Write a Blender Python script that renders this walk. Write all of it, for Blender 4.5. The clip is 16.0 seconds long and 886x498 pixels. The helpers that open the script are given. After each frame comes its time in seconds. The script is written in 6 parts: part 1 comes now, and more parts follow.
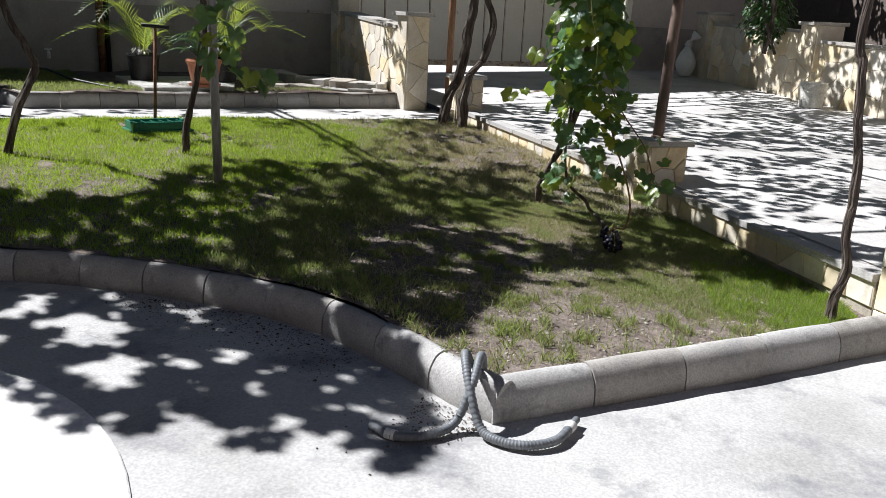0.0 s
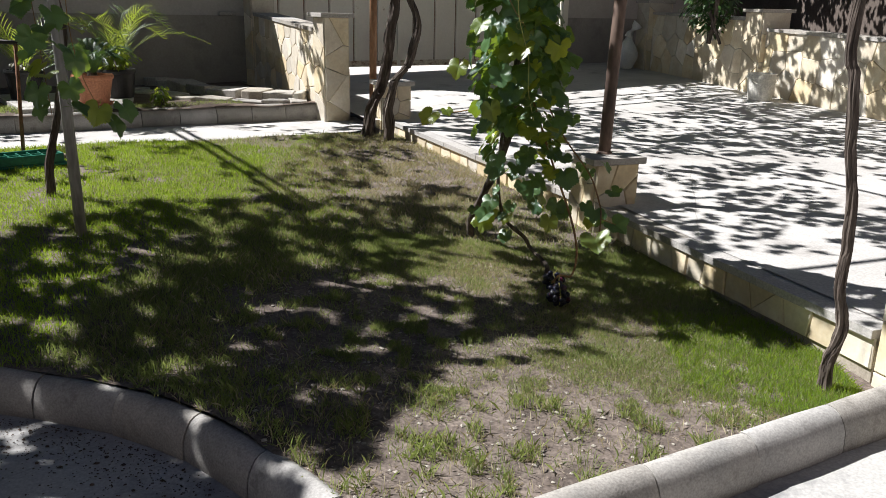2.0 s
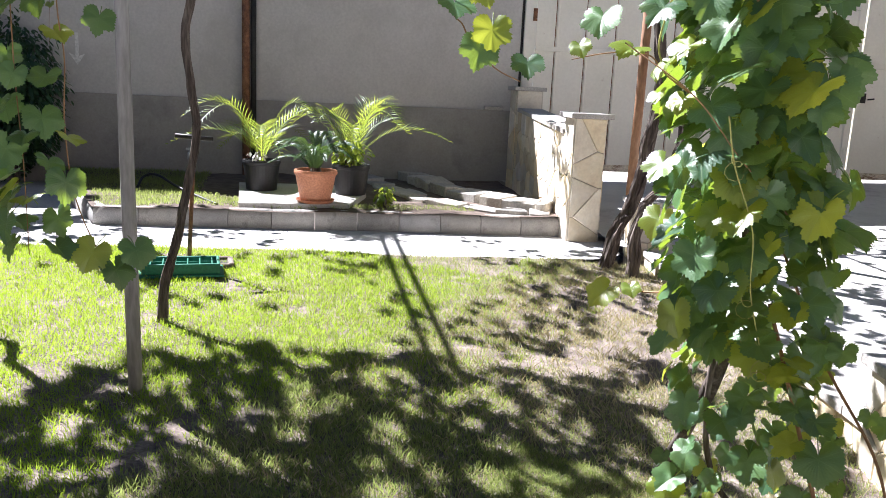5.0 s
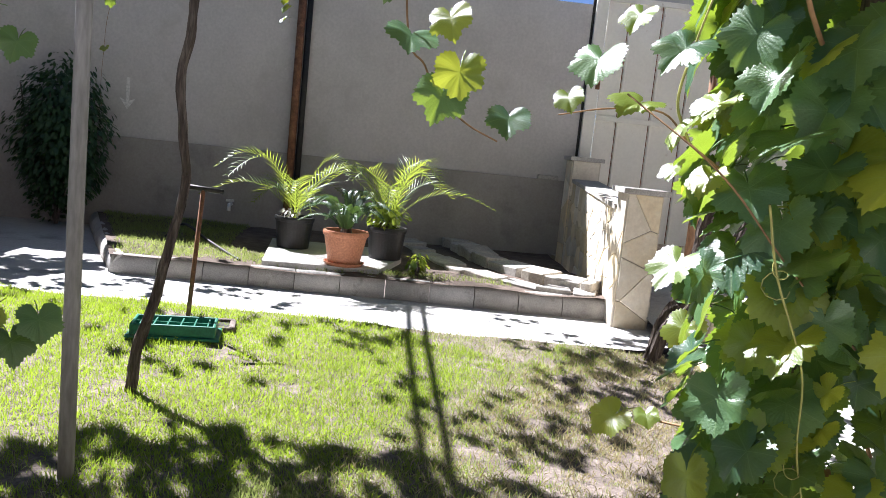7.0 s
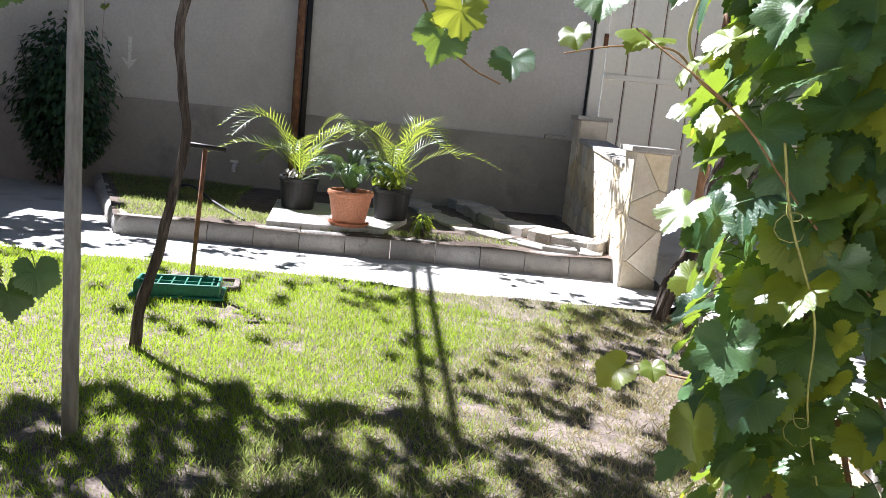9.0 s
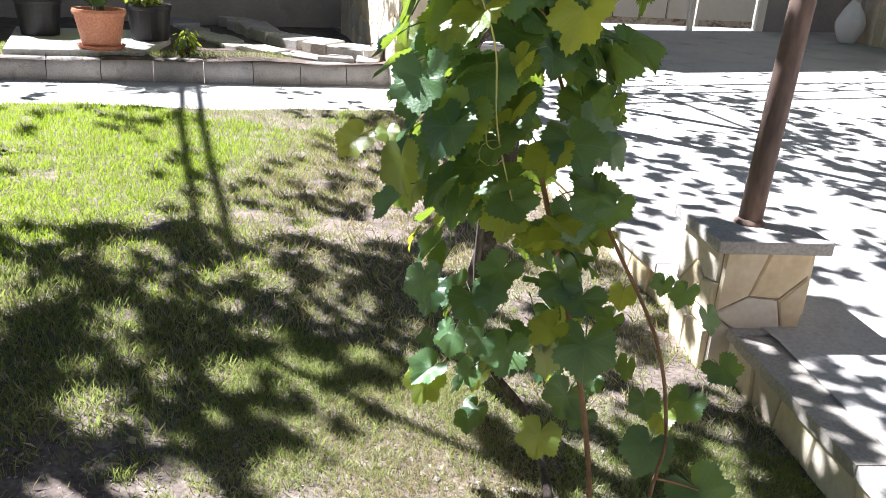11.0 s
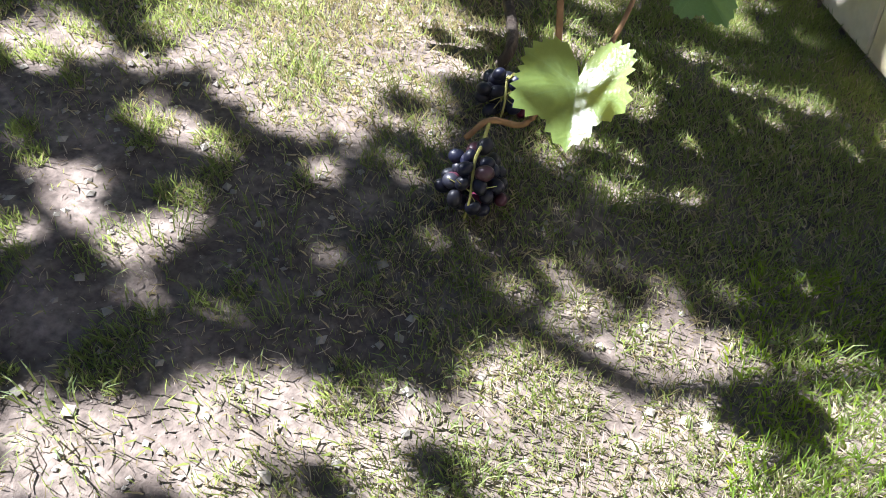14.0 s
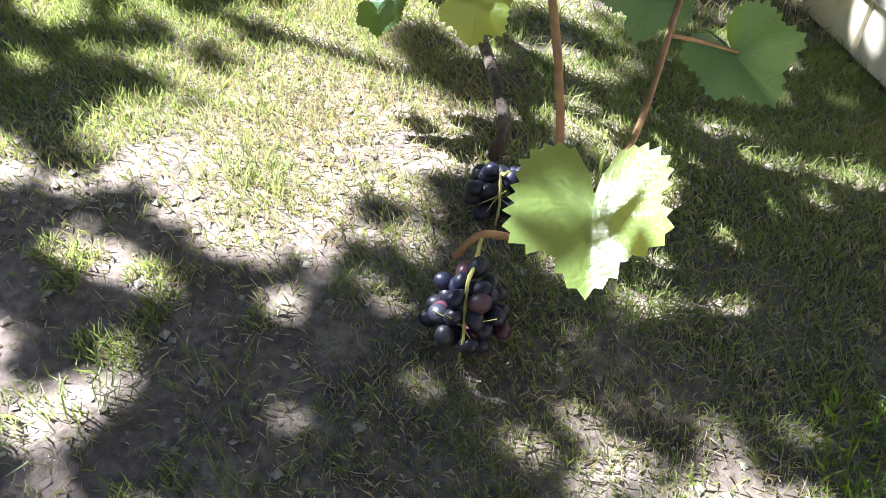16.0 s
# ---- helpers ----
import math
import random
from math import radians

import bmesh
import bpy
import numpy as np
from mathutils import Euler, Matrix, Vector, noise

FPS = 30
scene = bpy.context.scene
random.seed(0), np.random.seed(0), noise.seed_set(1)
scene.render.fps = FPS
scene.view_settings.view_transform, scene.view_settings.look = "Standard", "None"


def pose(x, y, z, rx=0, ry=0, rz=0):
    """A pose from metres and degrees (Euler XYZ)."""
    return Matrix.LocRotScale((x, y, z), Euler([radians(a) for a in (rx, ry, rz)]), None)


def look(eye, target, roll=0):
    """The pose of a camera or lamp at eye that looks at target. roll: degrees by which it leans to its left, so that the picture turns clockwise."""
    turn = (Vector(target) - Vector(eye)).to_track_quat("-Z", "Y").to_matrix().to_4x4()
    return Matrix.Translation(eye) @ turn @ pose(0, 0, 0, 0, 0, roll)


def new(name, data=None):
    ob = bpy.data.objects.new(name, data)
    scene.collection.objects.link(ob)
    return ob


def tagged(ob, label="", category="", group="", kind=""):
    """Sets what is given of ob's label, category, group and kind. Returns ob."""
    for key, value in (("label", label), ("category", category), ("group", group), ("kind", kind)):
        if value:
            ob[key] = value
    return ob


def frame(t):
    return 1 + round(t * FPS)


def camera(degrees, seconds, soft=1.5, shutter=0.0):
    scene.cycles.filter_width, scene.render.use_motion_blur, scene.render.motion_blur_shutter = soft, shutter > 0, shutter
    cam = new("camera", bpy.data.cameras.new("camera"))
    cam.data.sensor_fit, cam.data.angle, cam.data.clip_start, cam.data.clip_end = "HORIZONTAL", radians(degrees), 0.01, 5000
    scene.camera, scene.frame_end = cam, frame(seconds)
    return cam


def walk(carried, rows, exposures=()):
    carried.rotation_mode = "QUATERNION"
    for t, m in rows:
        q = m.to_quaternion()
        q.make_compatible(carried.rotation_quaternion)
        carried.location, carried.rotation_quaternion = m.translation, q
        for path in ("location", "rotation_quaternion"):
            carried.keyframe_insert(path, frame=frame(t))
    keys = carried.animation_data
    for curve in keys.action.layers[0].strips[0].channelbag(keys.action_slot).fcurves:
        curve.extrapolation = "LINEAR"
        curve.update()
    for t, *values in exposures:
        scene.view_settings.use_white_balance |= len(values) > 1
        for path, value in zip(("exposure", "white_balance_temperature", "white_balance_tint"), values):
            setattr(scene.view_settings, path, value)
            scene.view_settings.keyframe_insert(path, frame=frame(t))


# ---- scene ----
cam = camera(57.9, 16.0, soft=0.7)
PATH = [
    (0, (0.739, 0.01, 1.299), (0.532, 1.919, 0.742), 2.9),
    (0.5, (0.774, 0.121, 1.299), (0.645, 1.995, 0.613), 2.3),
    (1, (0.78, 0.387, 1.321), (0.813, 2.247, 0.589), -0.1),
    (1.2, (0.712, 0.432, 1.323), (0.938, 2.301, 0.649), 0.6),
    (1.3, (0.716, 0.492, 1.322), (0.952, 2.358, 0.634), 0.4),
    (1.5, (0.727, 0.613, 1.318), (0.842, 2.484, 0.62), -0.3),
    (2, (0.832, 0.936, 1.399), (0.749, 2.85, 0.824), 1.2),
    (2.5, (0.938, 1.271, 1.404), (0.747, 3.184, 0.855), 0.0),
    (3, (0.93, 1.604, 1.405), (0.728, 3.535, 0.924), 0.4),
    (3.5, (1.043, 1.935, 1.409), (0.688, 3.832, 0.884), 2.1),
    (4, (1.198, 2.212, 1.466), (0.612, 4.045, 0.921), 2.1),
    (4.5, (1.205, 2.507, 1.488), (0.509, 4.317, 0.999), 2.1),
    (5, (1.203, 2.767, 1.493), (0.36, 4.537, 1.099), 2.7),
    (7.5, (1.172, 3.429, 1.496), (0.135, 5.122, 1.249), 5.7),
    (8, (1.156, 3.433, 1.489), (0.087, 5.102, 1.217), 5.2),
    (10.3, (1.29, 3.448, 1.428), (0.567, 5.24, 0.914), 5.1),
    (10.5, (1.318, 3.455, 1.424), (0.665, 5.261, 0.864), 4.4),
    (11, (1.373, 3.472, 1.327), (0.867, 5.273, 0.619), 3.8),
    (11.5, (1.361, 3.48, 1.277), (0.942, 5.205, 0.355), 3.3),
    (12, (1.386, 3.436, 1.24), (1.032, 5.099, 0.187), 4.0),
    (12.5, (1.421, 3.38, 1.219), (1.044, 4.958, 0.05), 2.3),
    (13, (1.434, 3.432, 1.157), (1.079, 4.91, -0.144), 2.3),
    (13.5, (1.429, 3.592, 1.052), (1.059, 4.987, -0.333), -0.1),
    (14, (1.409, 3.709, 0.96), (1.125, 5.031, -0.513), 3.7),
    (14.5, (1.387, 3.809, 0.899), (1.105, 5.155, -0.553), 3.6),
    (15, (1.376, 3.89, 0.857), (1.104, 5.222, -0.61), 2.1),
    (15.5, (1.376, 3.95, 0.831), (1.134, 5.292, -0.632), 2.4),
    (16, (1.376, 3.969, 0.849), (1.049, 5.391, -0.519), -0.6),
]
EXPOSURES = [(0.0, 0.75, 5950, 12), (0.5, 0.42, 6100, 12), (1.0, 0.3, 6100, 12), (1.5, 0.38, 6100, 12), (2.0, 0.75, 6200, 12), (2.5, 1.1, 6150, 12), (3.5, 1.55, 6050, 12), (5.0, 2.1, 5850, 18), (8.0, 1.85, 5900, 16), (10.5, 2.1, 5850, 16), (11.0, 2.05, 5850, 16), (11.5, 1.9, 5900, 15), (12.0, 1.95, 5950, 14), (12.5, 2.2, 5900, 14), (13.0, 2.35, 5900, 14), (14.0, 2.4, 5800, 14), (15.0, 2.5, 5750, 14), (16.0, 2.85, 5750, 12)]
walk(cam, [(t, look(eye, target, roll)) for t, eye, target, roll in PATH], EXPOSURES)

# ---- light ----
SUN_AZ = Vector((-0.97, 0.243))
SUN_EL = radians(48.5)
to_sun = Vector((SUN_AZ.x * math.cos(SUN_EL), SUN_AZ.y * math.cos(SUN_EL), math.sin(SUN_EL)))
world = bpy.data.worlds.new("sky")
scene.world = world
world.use_nodes = True
wn = world.node_tree.nodes
sky = wn.new("ShaderNodeTexSky")
sky.sky_type, sky.sun_disc = "NISHITA", False
sky.altitude, sky.air_density, sky.dust_density, sky.ozone_density = 2000, 0.4, 0.1, 1.5
sky.sun_elevation, sky.sun_rotation = SUN_EL, math.atan2(SUN_AZ.x, SUN_AZ.y)
world.node_tree.links.new(sky.outputs[0], wn["Background"].inputs[0])
wn["Background"].inputs[1].default_value = 0.05
sun_data = bpy.data.lights.new("sun", "SUN")
sun_data.energy, sun_data.angle, sun_data.color = 5.0, radians(0.5), (1.0, 0.97, 0.92)
sun = new("sun", sun_data)
sun.matrix_world = look((0, 0, 20) , Vector((0, 0, 20)) - to_sun)

# ---- small tools ----
rng = random.Random(7)


def link_mesh(name, bm, material, smooth=False):
    me = bpy.data.meshes.new(name)
    bm.to_mesh(me)
    bm.free()
    me.materials.append(material)
    if smooth:
        for p in me.polygons:
            p.use_smooth = True
    return new(name, me)


def part(name, bm, material, parent, label="", smooth=False):
    """One mesh object under a thing or a part."""
    ob = link_mesh(name, bm, material, smooth)
    ob.parent = parent
    ob.matrix_parent_inverse = parent.matrix_world.inverted() if parent.parent is None else Matrix()
    if label:
        ob["label"] = label
    return ob


def thing(name, label, category, group="", kind="", at=(0, 0, 0)):
    ob = new(name)
    ob.empty_display_size = 0.1
    ob.location = at
    ob.matrix_world = Matrix.Translation(at)
    return tagged(ob, label, category, group, kind)


def structure(name, bm, material, label, category, smooth=False):
    return tagged(link_mesh(name, bm, material, smooth), label, category, kind="structure")


def box(bm, centre, size, turn=0.0, tilt=(0, 0), bevel=0.0):
    m = Matrix.Translation(centre) @ Euler((tilt[0], tilt[1], turn)).to_matrix().to_4x4() @ Matrix.Diagonal((*size, 1))
    made = bmesh.ops.create_cube(bm, size=1.0, matrix=m)
    if bevel:
        edges = list({e for v in made["verts"] for e in v.link_edges})
        bmesh.ops.bevel(bm, geom=edges, offset=bevel, segments=2, affect="EDGES", profile=0.5)
    return bm


def prism(bm, ring, low, high):
    """Solid over a plan ring; low and high are heights or functions of x, y."""
    lo = low if callable(low) else (lambda x, y: low)
    hi = high if callable(high) else (lambda x, y: high)
    a = [bm.verts.new((x, y, lo(x, y))) for x, y in ring]
    b = [bm.verts.new((x, y, hi(x, y))) for x, y in ring]
    n = len(ring)
    for i in range(n):
        bm.faces.new((a[i], a[(i + 1) % n], b[(i + 1) % n], b[i]))
    bm.faces.new(b)
    bm.faces.new(a[::-1])
    bmesh.ops.recalc_face_normals(bm, faces=bm.faces)
    return bm


def smooth_line(points, per=6):
    """Catmull-Rom through the points."""
    pts = [Vector(p) for p in points]
    pts = [2 * pts[0] - pts[1]] + pts + [2 * pts[-1] - pts[-2]]
    out = []
    for i in range(1, len(pts) - 2):
        p0, p1, p2, p3 = pts[i - 1 : i + 3]
        for k in range(per):
            t = k / per
            out.append(0.5 * (2 * p1 + (p2 - p0) * t + (2 * p0 - 5 * p1 + 4 * p2 - p3) * t * t + (3 * p1 - p0 - 3 * p2 + p3) * t**3))
    return out + [pts[-2]]


def tube(bm, points, radius, sides=8, rough=0.0, seed=0):
    """Round pipe along points; radius is a number or a function of 0..1; rough makes it knobbly."""
    pts = [Vector(p) for p in points]
    r = radius if callable(radius) else (lambda s: radius)
    up = Vector((0.3, 0.2, 1)).normalized()
    rings = []
    for i, p in enumerate(pts):
        d = (pts[min(i + 1, len(pts) - 1)] - pts[max(i - 1, 0)]).normalized()
        side = d.cross(up if abs(d.dot(up)) < 0.95 else Vector((1, 0, 0))).normalized()
        other = d.cross(side)
        ring = []
        for k in range(sides):
            a = 2 * math.pi * k / sides
            n = noise.noise(Vector((k * 0.9 + seed, i * 0.35, seed * 1.7))) if rough else 0
            ring.append(bm.verts.new(p + (side * math.cos(a) + other * math.sin(a)) * r(i / (len(pts) - 1)) * (1 + rough * n)))
        rings.append(ring)
    for a, b in zip(rings, rings[1:]):
        for k in range(sides):
            bm.faces.new((a[k], a[(k + 1) % sides], b[(k + 1) % sides], b[k]))
    bm.faces.new(rings[0][::-1])
    bm.faces.new(rings[-1])
    return bm


def lathe(bm, profile, centre, sides=28):
    """Turned shape: profile of (radius, height)."""
    rings = []
    for r, z in profile:
        rings.append([bm.verts.new((centre[0] + r * math.cos(2 * math.pi * k / sides), centre[1] + r * math.sin(2 * math.pi * k / sides), centre[2] + z)) for k in range(sides)])
    for a, b in zip(rings, rings[1:]):
        for k in range(sides):
            bm.faces.new((a[k], a[(k + 1) % sides], b[(k + 1) % sides], b[k]))
    bm.faces.new(rings[0][::-1])
    bm.faces.new(rings[-1])
    return bm


# ---- materials ----
def shaded(name, colours, scale=4.0, rough=0.85, bump=0.25, grain=60.0, metal=0.0, spots=None, island=0.0, stretch=(1, 1, 1), spec=0.4, speckle=0.2, cracks=0.0):
    """Base colour from broad noise between colours, fine grain, optional stains (colour, scale, amount), random tint per piece."""
    m = bpy.data.materials.new(name)
    m.use_nodes = True
    t = m.node_tree
    n, l = t.nodes, t.links
    bsdf = n["Principled BSDF"]
    bsdf.inputs["Roughness"].default_value = rough
    bsdf.inputs["Metallic"].default_value = metal
    bsdf.inputs["Specular IOR Level"].default_value = spec
    co = n.new("ShaderNodeTexCoord")
    mp = n.new("ShaderNodeMapping")
    mp.inputs["Scale"].default_value = stretch
    l.new(co.outputs["Object"], mp.inputs[0])
    broad = n.new("ShaderNodeTexNoise")
    broad.inputs["Scale"].default_value, broad.inputs["Detail"].default_value, broad.inputs["Roughness"].default_value = scale, 6, 0.62
    l.new(mp.outputs[0], broad.inputs["Vector"])
    ramp = n.new("ShaderNodeValToRGB")
    stops = ramp.color_ramp.elements
    while len(stops) < len(colours):
        stops.new(0.5)
    for i, c in enumerate(colours):
        stops[i].position = 0.3 + 0.4 * i / max(1, len(colours) - 1)
        stops[i].color = (*c, 1)
    l.new(broad.outputs["Fac"], ramp.inputs[0])
    fine = n.new("ShaderNodeTexNoise")
    fine.inputs["Scale"].default_value, fine.inputs["Detail"].default_value = grain, 4
    l.new(mp.outputs[0], fine.inputs["Vector"])
    speck = n.new("ShaderNodeMapRange")
    speck.inputs[1].default_value, speck.inputs[2].default_value, speck.inputs[3].default_value, speck.inputs[4].default_value = 0.3, 0.7, 1 - 1.1 * speckle, 1 + 0.9 * speckle
    l.new(fine.outputs["Fac"], speck.inputs[0])
    mul = n.new("ShaderNodeMix")
    mul.data_type, mul.blend_type = "RGBA", "MULTIPLY"
    mul.inputs[0].default_value = 1.0
    l.new(ramp.outputs[0], mul.inputs[6])
    l.new(speck.outputs[0], mul.inputs[7])
    out = mul.outputs[2]
    if spots:
        colour, sscale, amount = spots
        st = n.new("ShaderNodeTexNoise")
        st.inputs["Scale"].default_value, st.inputs["Detail"].default_value, st.inputs["Roughness"].default_value = sscale, 8, 0.7
        l.new(mp.outputs[0], st.inputs["Vector"])
        sr = n.new("ShaderNodeMapRange")
        sr.inputs[1].default_value, sr.inputs[2].default_value = 0.66 - 0.3 * amount, 0.82 - 0.3 * amount
        l.new(st.outputs["Fac"], sr.inputs[0])
        mix = n.new("ShaderNodeMix")
        mix.data_type = "RGBA"
        l.new(sr.outputs[0], mix.inputs[0])
        l.new(out, mix.inputs[6])
        mix.inputs[7].default_value = (*colour, 1)
        out = mix.outputs[2]
    if cracks:
        warp = n.new("ShaderNodeMix")
        warp.data_type = "RGBA"
        warp.inputs[0].default_value = 0.16
        l.new(co.outputs["Object"], warp.inputs[6])
        l.new(broad.outputs["Color"], warp.inputs[7])
        vor = n.new("ShaderNodeTexVoronoi")
        vor.feature = "DISTANCE_TO_EDGE"
        vor.inputs["Scale"].default_value = cracks
        l.new(warp.outputs[2], vor.inputs["Vector"])
        thin = n.new("ShaderNodeMapRange")
        thin.inputs[1].default_value, thin.inputs[2].default_value, thin.inputs[3].default_value, thin.inputs[4].default_value = 0.0, 0.004 * cracks, 0.7, 0.0
        l.new(vor.outputs["Distance"], thin.inputs[0])
        gate_ = n.new("ShaderNodeMath")
        gate_.operation = "MULTIPLY"
        some = n.new("ShaderNodeMapRange")
        some.inputs[1].default_value, some.inputs[2].default_value = 0.45, 0.62
        l.new(broad.outputs["Fac"], some.inputs[0])
        l.new(thin.outputs[0], gate_.inputs[0])
        l.new(some.outputs[0], gate_.inputs[1])
        cm = n.new("ShaderNodeMix")
        cm.data_type = "RGBA"
        l.new(gate_.outputs[0], cm.inputs[0])
        l.new(out, cm.inputs[6])
        cm.inputs[7].default_value = (0.10, 0.09, 0.08, 1)
        out = cm.outputs[2]
    if island:
        info = n.new("ShaderNodeObjectInfo")
        hsv = n.new("ShaderNodeHueSaturation")
        a, b = n.new("ShaderNodeMapRange"), n.new("ShaderNodeMapRange")
        a.inputs[3].default_value, a.inputs[4].default_value = 1 - island, 1 + 0.6 * island
        b.inputs[3].default_value, b.inputs[4].default_value = 0.6, 1.4
        l.new(info.outputs["Random"], a.inputs[0])
        wob = n.new("ShaderNodeMath")
        wob.operation = "FRACT"
        big = n.new("ShaderNodeMath")
        big.operation = "MULTIPLY"
        big.inputs[1].default_value = 17.3
        l.new(info.outputs["Random"], big.inputs[0])
        l.new(big.outputs[0], wob.inputs[0])
        l.new(wob.outputs[0], b.inputs[0])
        l.new(a.outputs[0], hsv.inputs["Value"])
        l.new(b.outputs[0], hsv.inputs["Saturation"])
        l.new(out, hsv.inputs["Color"])
        out = hsv.outputs[0]
    l.new(out, bsdf.inputs["Base Color"])
    if bump:
        bp = n.new("ShaderNodeBump")
        bp.inputs["Strength"].default_value, bp.inputs["Distance"].default_value = bump, 0.012
        add = n.new("ShaderNodeMath")
        add.operation = "MULTIPLY_ADD"
        add.inputs[1].default_value = 0.35
        l.new(fine.outputs["Fac"], add.inputs[0])
        l.new(broad.outputs["Fac"], add.inputs[2])
        l.new(add.outputs[0], bp.inputs["Height"])
        l.new(bp.outputs[0], bsdf.inputs["Normal"])
    return m


def leafy(name, dark, light, rough=0.45, through_light=(0.30, 0.42, 0.03), share=0.4, per_object=True, spec=0.35, veins=False):
    """Thin leaf: gloss above, light shining through, tint per leaf."""
    m = bpy.data.materials.new(name)
    m.use_nodes = True
    t = m.node_tree
    n, l = t.nodes, t.links
    bsdf, outp = n["Principled BSDF"], n["Material Output"]
    bsdf.inputs["Roughness"].default_value = rough
    bsdf.inputs["Specular IOR Level"].default_value = spec
    if per_object:
        src = n.new("ShaderNodeObjectInfo").outputs["Random"]
    else:
        src = n.new("ShaderNodeNewGeometry").outputs["Random Per Island"]
    ramp = n.new("ShaderNodeValToRGB")
    ramp.color_ramp.elements[0].color, ramp.color_ramp.elements[1].color = (*dark, 1), (*light, 1)
    l.new(src, ramp.inputs[0])
    co = n.new("ShaderNodeTexCoord")
    ns = n.new("ShaderNodeTexNoise")
    ns.inputs["Scale"].default_value, ns.inputs["Detail"].default_value = 30, 5
    l.new(co.outputs["Object"], ns.inputs["Vector"])
    rg = n.new("ShaderNodeMapRange")
    rg.inputs[3].default_value, rg.inputs[4].default_value = 0.7, 1.3
    l.new(ns.outputs["Fac"], rg.inputs[0])
    mul = n.new("ShaderNodeMix")
    mul.data_type, mul.blend_type = "RGBA", "MULTIPLY"
    mul.inputs[0].default_value = 1
    l.new(ramp.outputs[0], mul.inputs[6])
    l.new(rg.outputs[0], mul.inputs[7])
    base = mul.outputs[2]
    if veins:
        sep = n.new("ShaderNodeSeparateXYZ")
        l.new(co.outputs["Object"], sep.inputs[0])

        def calc(op, a, b=None):
            q = n.new("ShaderNodeMath")
            q.operation = op
            for k, v in enumerate((a, b)):
                if v is None:
                    continue
                if isinstance(v, float):
                    q.inputs[k].default_value = v
                else:
                    l.new(v, q.inputs[k])
            return q.outputs[0]

        ax = calc("ABSOLUTE", sep.outputs[0])
        ang = calc("ARCTAN2", ax, calc("MULTIPLY", sep.outputs[1], -1.0))
        rad = calc("SQRT", calc("ADD", calc("MULTIPLY", ax, ax), calc("MULTIPLY", sep.outputs[1], sep.outputs[1])))
        near = calc("MINIMUM", calc("ABSOLUTE", ang), calc("MINIMUM", calc("ABSOLUTE", calc("SUBTRACT", ang, 1.02)), calc("ABSOLUTE", calc("SUBTRACT", ang, 2.02))))
        side_vein = calc("ABSOLUTE", calc("SINE", calc("MULTIPLY", calc("ADD", rad, calc("MULTIPLY", near, -0.35)), 26.0)))
        main = calc("LESS_THAN", calc("MULTIPLY", near, rad), 0.0045)
        fine_v = calc("MULTIPLY", calc("LESS_THAN", side_vein, 0.06), 0.2)
        vm = n.new("ShaderNodeMix")
        vm.data_type = "RGBA"
        l.new(calc("MAXIMUM", calc("MULTIPLY", main, 0.55), fine_v), vm.inputs[0])
        l.new(base, vm.inputs[6])
        vm.inputs[7].default_value = (0.20, 0.30, 0.12, 1)
        base = vm.outputs[2]
    l.new(base, bsdf.inputs["Base Color"])
    bp = n.new("ShaderNodeBump")
    bp.inputs["Strength"].default_value, bp.inputs["Distance"].default_value = 0.3, 0.004
    l.new(ns.outputs["Fac"], bp.inputs["Height"])
    l.new(bp.outputs[0], bsdf.inputs["Normal"])
    tr = n.new("ShaderNodeBsdfTranslucent")
    tr.inputs[0].default_value = (*through_light, 1)
    mix = n.new("ShaderNodeMixShader")
    mix.inputs[0].default_value = share
    l.new(bsdf.outputs[0], mix.inputs[1])
    l.new(tr.outputs[0], mix.inputs[2])
    l.new(mix.outputs[0], outp.inputs[0])
    return m


M_CONCRETE = shaded("old_concrete", [(0.36, 0.35, 0.33), (0.47, 0.46, 0.44), (0.52, 0.51, 0.48)], 1.3, 0.9, 0.35, 90, spots=((0.22, 0.22, 0.225), 2.2, 0.5), cracks=0.55, speckle=0.16)
M_TERRACE = shaded("terrace_concrete", [(0.45, 0.43, 0.405), (0.54, 0.52, 0.49), (0.59, 0.57, 0.54)], 1.1, 0.9, 0.3, 70, spots=((0.30, 0.28, 0.26), 2.0, 0.4), cracks=0.4, speckle=0.14)
M_KERB = shaded("kerb_concrete", [(0.34, 0.33, 0.31), (0.42, 0.40, 0.37), (0.47, 0.45, 0.42)], 5, 0.92, 0.3, 120, spots=((0.22, 0.21, 0.19), 9, 0.35), island=0.12)
M_SOIL = shaded("dry_soil", [(0.10, 0.078, 0.066), (0.17, 0.137, 0.115), (0.27, 0.222, 0.188)], 9, 1.0, 1.0, 70, spots=((0.27, 0.23, 0.19), 24, 0.25), speckle=0.35)
# dark brown soil, its colour also lowered for the shade over the bed
M_BEDSOIL = shaded("dark_soil", [(0.07, 0.052, 0.04), (0.12, 0.09, 0.07), (0.17, 0.13, 0.10)], 9, 1.0, 1.0, 70)
M_PLASTER = shaded("grey_plaster", [(0.50, 0.47, 0.435), (0.58, 0.55, 0.51), (0.63, 0.595, 0.555)], 0.9, 0.95, 0.25, 35, spots=((0.47, 0.44, 0.40), 0.8, 0.4), speckle=0.07)
M_PLASTER_LOW = shaded("grey_plaster_plinth", [(0.29, 0.27, 0.245), (0.37, 0.345, 0.315), (0.41, 0.385, 0.355)], 1.2, 0.95, 0.25, 40, spots=((0.25, 0.235, 0.215), 1.2, 0.4), speckle=0.07)
